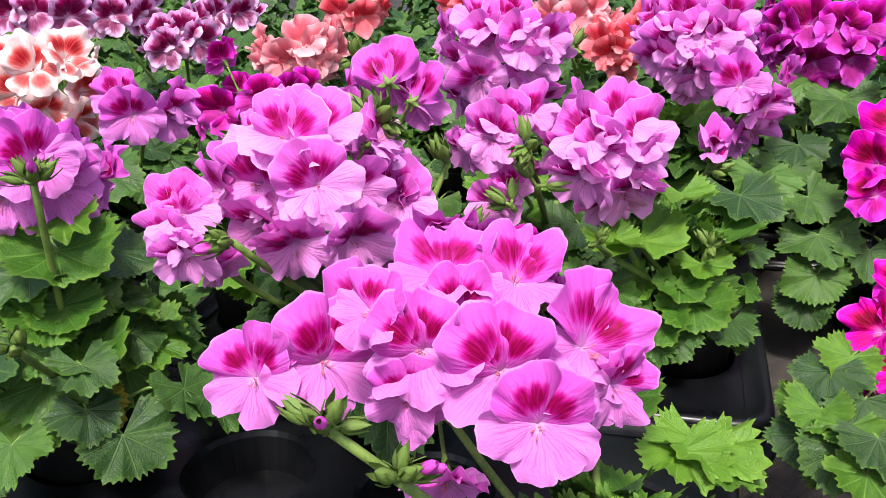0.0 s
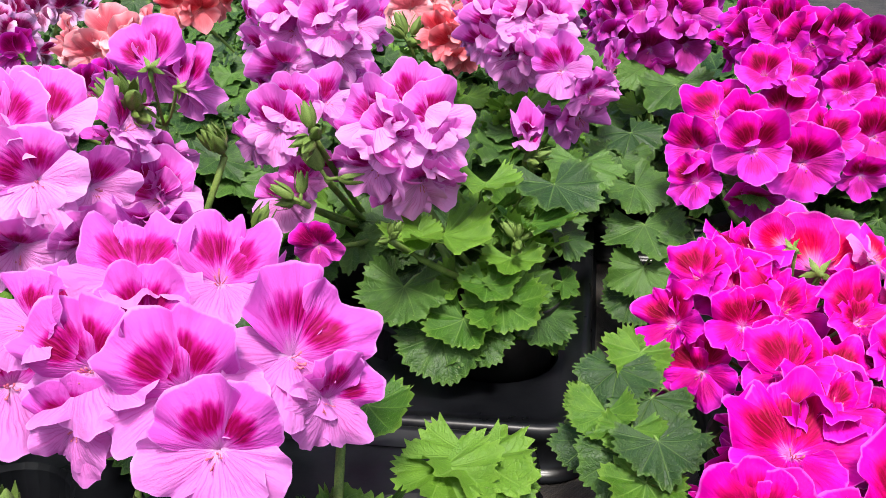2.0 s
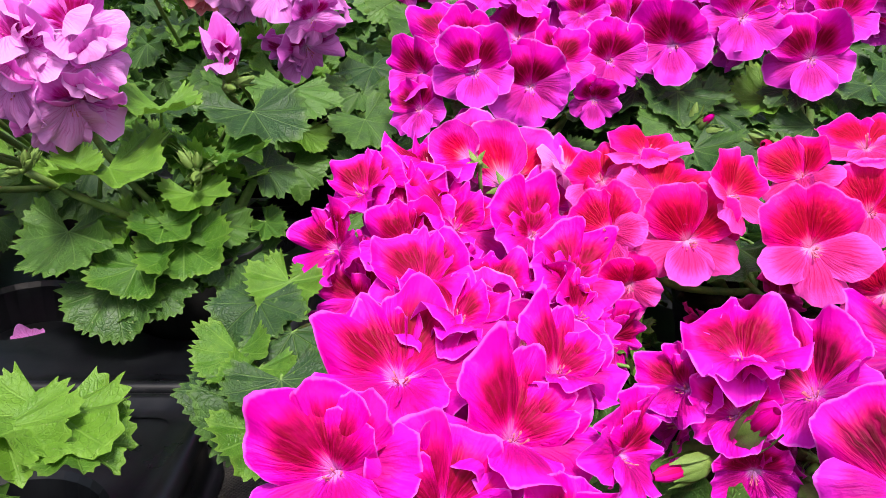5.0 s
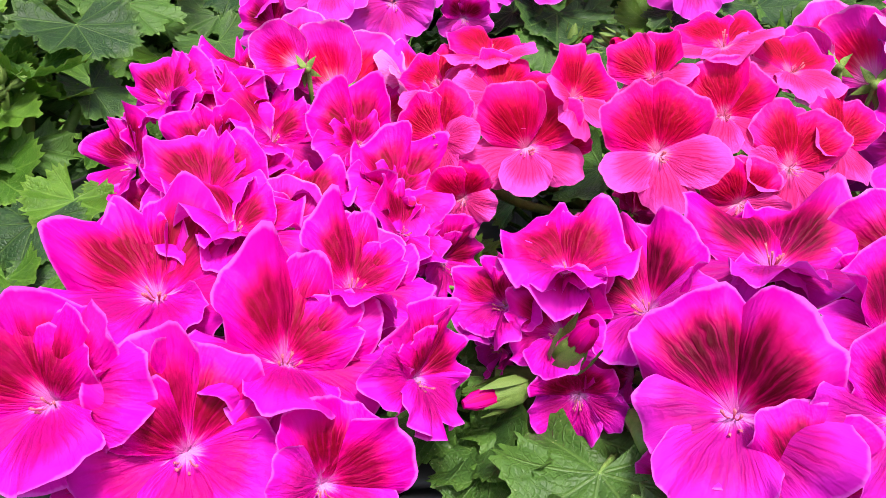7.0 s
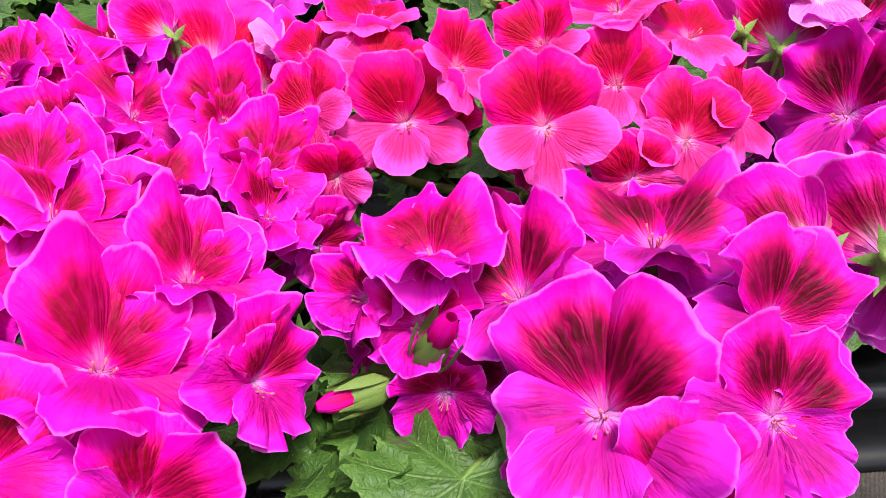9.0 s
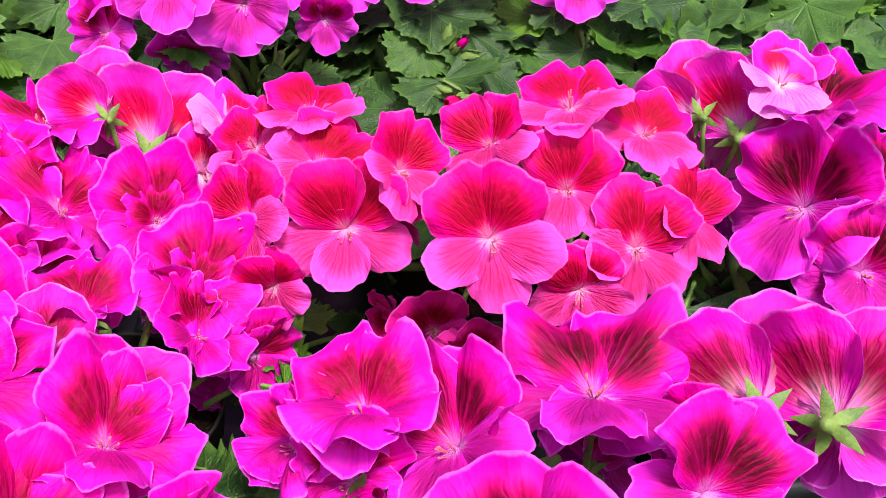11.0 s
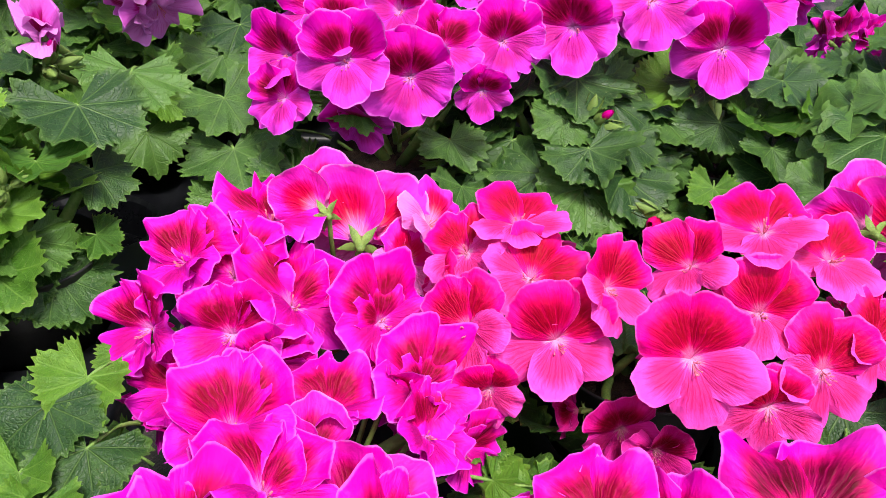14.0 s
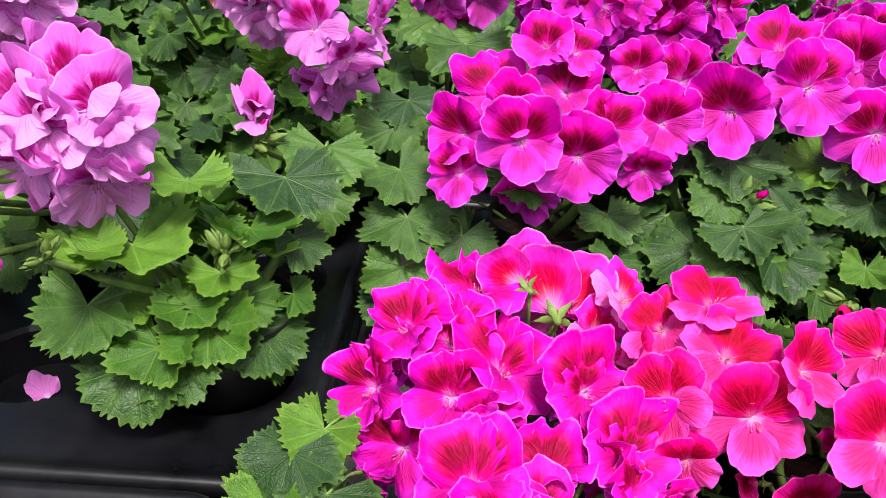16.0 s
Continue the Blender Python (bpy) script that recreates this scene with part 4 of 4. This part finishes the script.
umbels.append(('magpale', None, 0, 0, [(0.655, 0.462, 0.184, 42, -13, -14, 8.5, 1), (0.641, 0.479, 0.19, 65, -15, -50, 7, 1), (0.669, 0.461, 0.208, -105, 64, -26, 5.5)]))
umbels.append(('magdark', None, 0, 4, [(0.67, 0.427, 0.16, -155, 28, 2, 9), (0.687, 0.448, 0.194, -174, 70, 42, 8), (0.676, 0.395, 0.143, -120, 27, -2, 7.5), (0.7, 0.421, 0.166, -91, 40, -15, 7.5)]))
potted_plant((0.65, 0.41), "geranium with magenta flowers turned away and dark-eyed ones", 10, umbels, leaves=36, height=0.04, buds=[((0.60, 0.330, 0.128), 3, 0.022, None), ((0.66, 0.50, 0.165), 3, 0.02, "mag")])
umbels = []
umbels.append(('magfar', None, 0, 6, [(0.426, 0.736, 0.205, -113, 24, 6, 8.2), (0.473, 0.742, 0.19, -111, 16, 5, 9.3), (0.388, 0.754, 0.174, -135, 18, 22, 6.3), (0.48, 0.797, 0.218, -113, 42, -5, 7.7), (0.423, 0.806, 0.216, -128, 50, 23, 8.5), (0.427, 0.757, 0.219, -109, 38, 4, 6.7), (0.396, 0.772, 0.198, -149, 25, 24, 7.2), (0.498, 0.754, 0.204, -79, 39, -16, 6.9)]))
umbels.append(('magfar', None, 0, 1, [(0.466, 0.812, 0.25, -124, 48, 9, 6.8), (0.486, 0.804, 0.249, -84, 40, -13, 5.4)]))
umbels.append(('magfar', None, 0, 2, [(0.555, 0.78, 0.198, -101, 24, 2, 8.8), (0.543, 0.809, 0.233, -123, 34, 8, 6.1), (0.525, 0.738, 0.178, -95, 2, -1, 5.3)]))
# few young green leaves, so the shade here is put into the leaf colour
potted_plant((0.45, 0.86), "geranium with dark-eyed magenta flowers over green leaves", 11, umbels, given=[
    (0.355, 0.800, 0.149, -100, 50, 0.070, 0),
    (0.353, 0.770, 0.119, -110, 45, 0.075, 0),
    (0.338, 0.750, 0.089, -110, 35, 0.065, 0),
    (0.329, 0.750, 0.062, -120, 30, 0.060, 0),
    (0.388, 0.750, 0.113, -90, 40, 0.060, 0),
    (0.437, 0.950, 0.208, -90, 50, 0.090, 0),
    (0.380, 0.900, 0.174, -90, 50, 0.070, 0),
    (0.421, 1.000, 0.224, -90, 50, 0.090, 0),
    (0.351, 0.880, 0.157, -110, 45, 0.060, 0),
    (0.436, 0.740, 0.166, -90, 40, 0.050, 0),
], leaves=38, spread=0.105, height=0.085, young=0.05)
umbels = []
umbels.append(('magfar', None, 0, 3, [(0.609, 0.767, 0.212, -123, 16, 13, 9.7), (0.66, 0.753, 0.233, -100, 27, -8, 9.1), (0.59, 0.817, 0.22, -146, 21, 13, 7.9), (0.66, 0.795, 0.248, -125, 53, 10, 8.5)]))
umbels.append(('magdark', (0.678, 1.058, 0.209), 0.06, 4, [(-168, 3, 1.0, 6, 1), (-117, 13, 1.0, 6), (-73, 5, 1.0, 6.2), (-32, -7, 1.15, 5.5), (-96, -7, 1.0, 5)]))
potted_plant((0.63, 0.86), "geranium with dark-eyed magenta flowers and closed pink buds", 12, umbels, leaves=50, spread=0.12, height=0.085, young=0.08, buds=[((0.613, 0.734, 0.143), 3, 0.024, "mag")])
umbels = []
umbels.append(('magdark', (0.777, 0.841, 0.253), 0.05, 4, [(-127, 5, 1.0, 6.5), (-150, -12, 1.0, 5.5), (-108, -24, 1.0, 5.5)]))
umbels.append(('magfar', None, 0, 4, [(0.721, 0.735, 0.2, -130, 17, 11, 9.5), (0.74, 0.799, 0.234, -141, 26, 12, 10.1), (0.75, 0.748, 0.227, -113, 42, 6, 8.7), (0.735, 0.818, 0.241, -162, 26, 15, 8.1)]))
potted_plant((0.79, 0.84), "geranium with magenta flowers in a black pot", 13, umbels, leaves=48, spread=0.12)
umbels = []
umbels.append(('magdark', (0.950, 0.802, 0.146), 0.06, 5, [(177, -15, 1.0, 6), (-147, -3, 1.0, 6.5), (-95, -3, 1.0, 6.5), (-123, -8, 1.0, 5.5), (-48, -7, 1.2, 6)]))
potted_plant((0.93, 0.80), "geranium with magenta flowers in a black pot", 14, umbels, leaves=48, spread=0.12)
umbels = []
umbels.append(('magdark', (0.542, 0.923, 0.269), 0.06, 5, [(-147, 1, 1.0, 6.5), (-101, 3, 1.0, 6.5), (-125, 16, 1.0, 6), (-89, -28, 1.0, 6), (-74, 8, 1.0, 5.5), (-166, 16, 1.0, 5.5)]))
umbels.append(('magdark', (0.630, 0.924, 0.257), 0.05, 5, [(-120, 2, 1.0, 6.5), (-146, 11, 1.0, 6), (-104, -20, 1.0, 6)]))
potted_plant((0.56, 1.02), "geranium with tall magenta flower heads", 15, umbels, leaves=50, spread=0.12)
umbels = []
umbels.append(('purple', (0.456, 1.083, 0.267), 0.08, 7, [(-147, 12, 1.0, 6.5), (-123, 18, 1.0, 6.5), (-98, 14, 1.0, 6.5), (-115, -14, 1.0, 6.5), (-136, -8, 1.0, 6), (-79, 15, 1.0, 6.5), (-101, -36, 1.0, 6), (-85, -11, 1.0, 6), (-156, -2, 1.0, 5.5)]))
potted_plant((0.44, 1.15), "geranium with purple dark-eyed flowers", 16, umbels, leaves=50, spread=0.12)
potted_plant((-0.22, 0.84), "leafy green geranium in a black pot", 17, [], leaves=46)
umbels = []
umbels.append(('lilac', (-0.324, 0.901, 0.248), 0.045, 0, [(-82, 2, 1.0, 7.2), (-35, -5, 1.0, 6), (-104, 25, 1.0, 5.5), (-21, 9, 1.0, 5)]))
potted_plant((-0.32, 0.97), "geranium with a pair of lilac flowers", 18, umbels, leaves=44, buds=[((-0.22, 0.93, 0.2), 5, 0.03, "deep"), ((-0.38, 0.88, 0.21), 2, 0.028, "lilac")])
umbels = []
umbels.append(('deep', (-0.230, 1.016, 0.232), 0.07, 3, [(-108, -1, 1.0, 6.5), (-70, 6, 1.0, 6), (-22, 6, 1.0, 6), (-153, -12, 1.0, 5), (-45, 6, 1.0, 5.5), (-98, -22, 1.0, 5.5), (4, -17, 1.26, 5)]))
potted_plant((-0.21, 1.06), "geranium with deep magenta flowers", 19, umbels, leaves=44)
umbels = []
umbels.append(('white', (-0.449, 0.954, 0.261), 0.065, 5, [(-69, 27, 1.0, 7), (-34, 34, 1.0, 7), (-25, 5, 1.0, 6.5), (-38, -26, 1.0, 6.5), (-87, 9, 1.0, 6), (-92, 38, 1.0, 6), (-68, -8, 1.0, 6)]))
potted_plant((-0.48, 0.98), "geranium with white flowers blotched dark red", 20, umbels, leaves=44)
umbels = []
umbels.append(('stripe', (-0.401, 1.342, 0.255), 0.055, 4, [(-96, -4, 1.0, 7), (-53, 1, 1.0, 6.5), (3, -30, 1.0, 6), (-76, 20, 1.0, 6), (-104, 17, 1.0, 6)]))
umbels.append(('stripe', (-0.506, 1.389, 0.291), 0.06, 4, [(-82, 3, 1.0, 7), (-47, -1, 1.0, 6.5), (-108, -1, 1.0, 6.5), (-61, 13, 1.0, 6)]))
umbels.append(('stripe', (-0.365, 1.477, 0.280), 0.05, 4, [(-98, -3, 1.0, 6.5), (-56, 0, 1.0, 6)]))
potted_plant((-0.42, 1.38), "geranium with lilac-white flowers striped in burgundy", 21, umbels, leaves=50, spread=0.13)
umbels = []
umbels.append(('stripe', (-0.585, 1.311, 0.303), 0.07, 4, [(-45, 0, 1.0, 7.5), (-81, 6, 1.0, 7), (-108, 7, 1.0, 7), (-56, 11, 1.0, 6)]))
potted_plant((-0.60, 1.34), "geranium with lilac-white flowers striped in burgundy", 22, umbels, leaves=50, spread=0.13)
umbels = []
umbels.append(('salmon', (-0.190, 1.120, 0.263), 0.05, 5, [(-97, -1, 1.0, 6.5), (-56, 8, 1.0, 6.5), (-74, 26, 1.0, 6), (-124, -17, 1.0, 5.5), (-80, -27, 1.0, 6), (-43, -16, 1.0, 5)]))
potted_plant((-0.17, 1.20), "geranium with a salmon-pink flower head", 23, umbels, leaves=50, buds=[((-0.12, 1.12, 0.25), 6, 0.03, "salmon")])
umbels = []
umbels.append(('coral', (-0.148, 1.464, 0.281), 0.05, 3, [(-118, -7, 1.0, 6.5), (-75, -11, 1.0, 6.5), (-30, -3, 1.0, 5.5)]))
potted_plant((-0.12, 1.50), "geranium with coral flowers", 24, umbels, leaves=50, spread=0.13)
umbels = []
umbels.append(('coral', (0.222, 1.162, 0.257), 0.045, 3, [(-105, -11, 1.0, 6), (-77, 11, 1.0, 6), (-124, 3, 1.0, 5.5), (-42, 36, 1.0, 6), (-87, -37, 1.0, 5)]))
umbels.append(('salmon', (0.179, 1.257, 0.279), 0.05, 3, [(-102, 3, 1.0, 7), (-65, 13, 1.0, 6), (-131, 6, 1.0, 6)]))
potted_plant((0.20, 1.22), "geranium with coral and salmon flowers", 25, umbels, leaves=50, spread=0.13, buds=[((0.16, 1.14, 0.25), 5, 0.03, "coral")])
umbels = []
umbels.append(('coral', (0.043, 1.371, 0.288), 0.05, 3, [(-102, -8, 1.0, 6.5), (-72, -1, 1.0, 6), (-134, -1, 1.0, 6)]))
potted_plant((0.06, 1.42), "geranium with coral flowers", 26, umbels, leaves=50, spread=0.13)
leafy = [potted_plant(at, "leafy green geranium in a black pot", 30 + i, [], leaves=42, spread=0.135, height=0.11, size=(0.055, 0.095), far=True)
         for i, at in enumerate(((0.03, 1.16), (-0.04, 1.30), (0.33, 1.10), (0.62, 1.20)))]
for i, (x, y) in enumerate(((-0.30, 1.22), (0.30, 1.34), (0.18, 1.50), (0.46, 1.36), (0.62, 1.40), (0.80, 1.02), (0.94, 1.0), (0.80, 1.22), (1.0, 1.2), (1.12, 0.92), (-0.62, 1.08), (-0.66, 0.82), (-0.48, 0.78), (0.84, 0.62), (1.0, 0.6), (0.84, 0.42), (-0.28, 1.6), (-0.7, 1.6), (-0.5, 1.62), (0.1, 1.7), (0.36, 1.62), (0.6, 1.62), (-0.08, 1.8), (-0.4, 1.85), (0.25, 1.85), (0.55, 1.85), (-0.75, 1.9), (0.85, 1.5), (1.1, 1.5), (0.85, 1.8), (-0.2, 2.05), (0.1, 2.05), (0.4, 2.08), (0.7, 2.1), (-0.5, 2.1), (-0.95, 1.7), (-0.95, 2.1), (1.0, 2.1), (-0.35, 2.35), (0, 2.35), (0.35, 2.35), (0.7, 2.4), (-0.7, 2.4))):
    copy_thing(leafy[i % 4], pose(x, y, 0, 0, 0, 77 * i))

rng = random.Random(8)
for i in range(18):
    copy_thing(leafy[i % 4], pose(-1.25 + 0.31 * (i % 9) + rng.uniform(-0.06, 0.06), 2.66 + 0.34 * (i // 9) + rng.uniform(-0.06, 0.06), 0, 0, 0, 53 * i))

# a fallen petal in the empty well
bm = bmesh.new()
uvp, uvk = bm.loops.layers.uv.new("petal"), bm.loops.layers.uv.new("kind")
add_petal(bm, uvp, uvk, random.Random(3), 0.4, 0.034, 0.75, 0.25, 0.1, 0.10, 0.0)
fallen = mesh_object("fallen_petal", bm, [PETALS["lilac"]])
fallen.location = (0.074, 0.742, 0.012)
tagged(fallen, "single fallen lilac petal lying in an empty tray well", "petal")
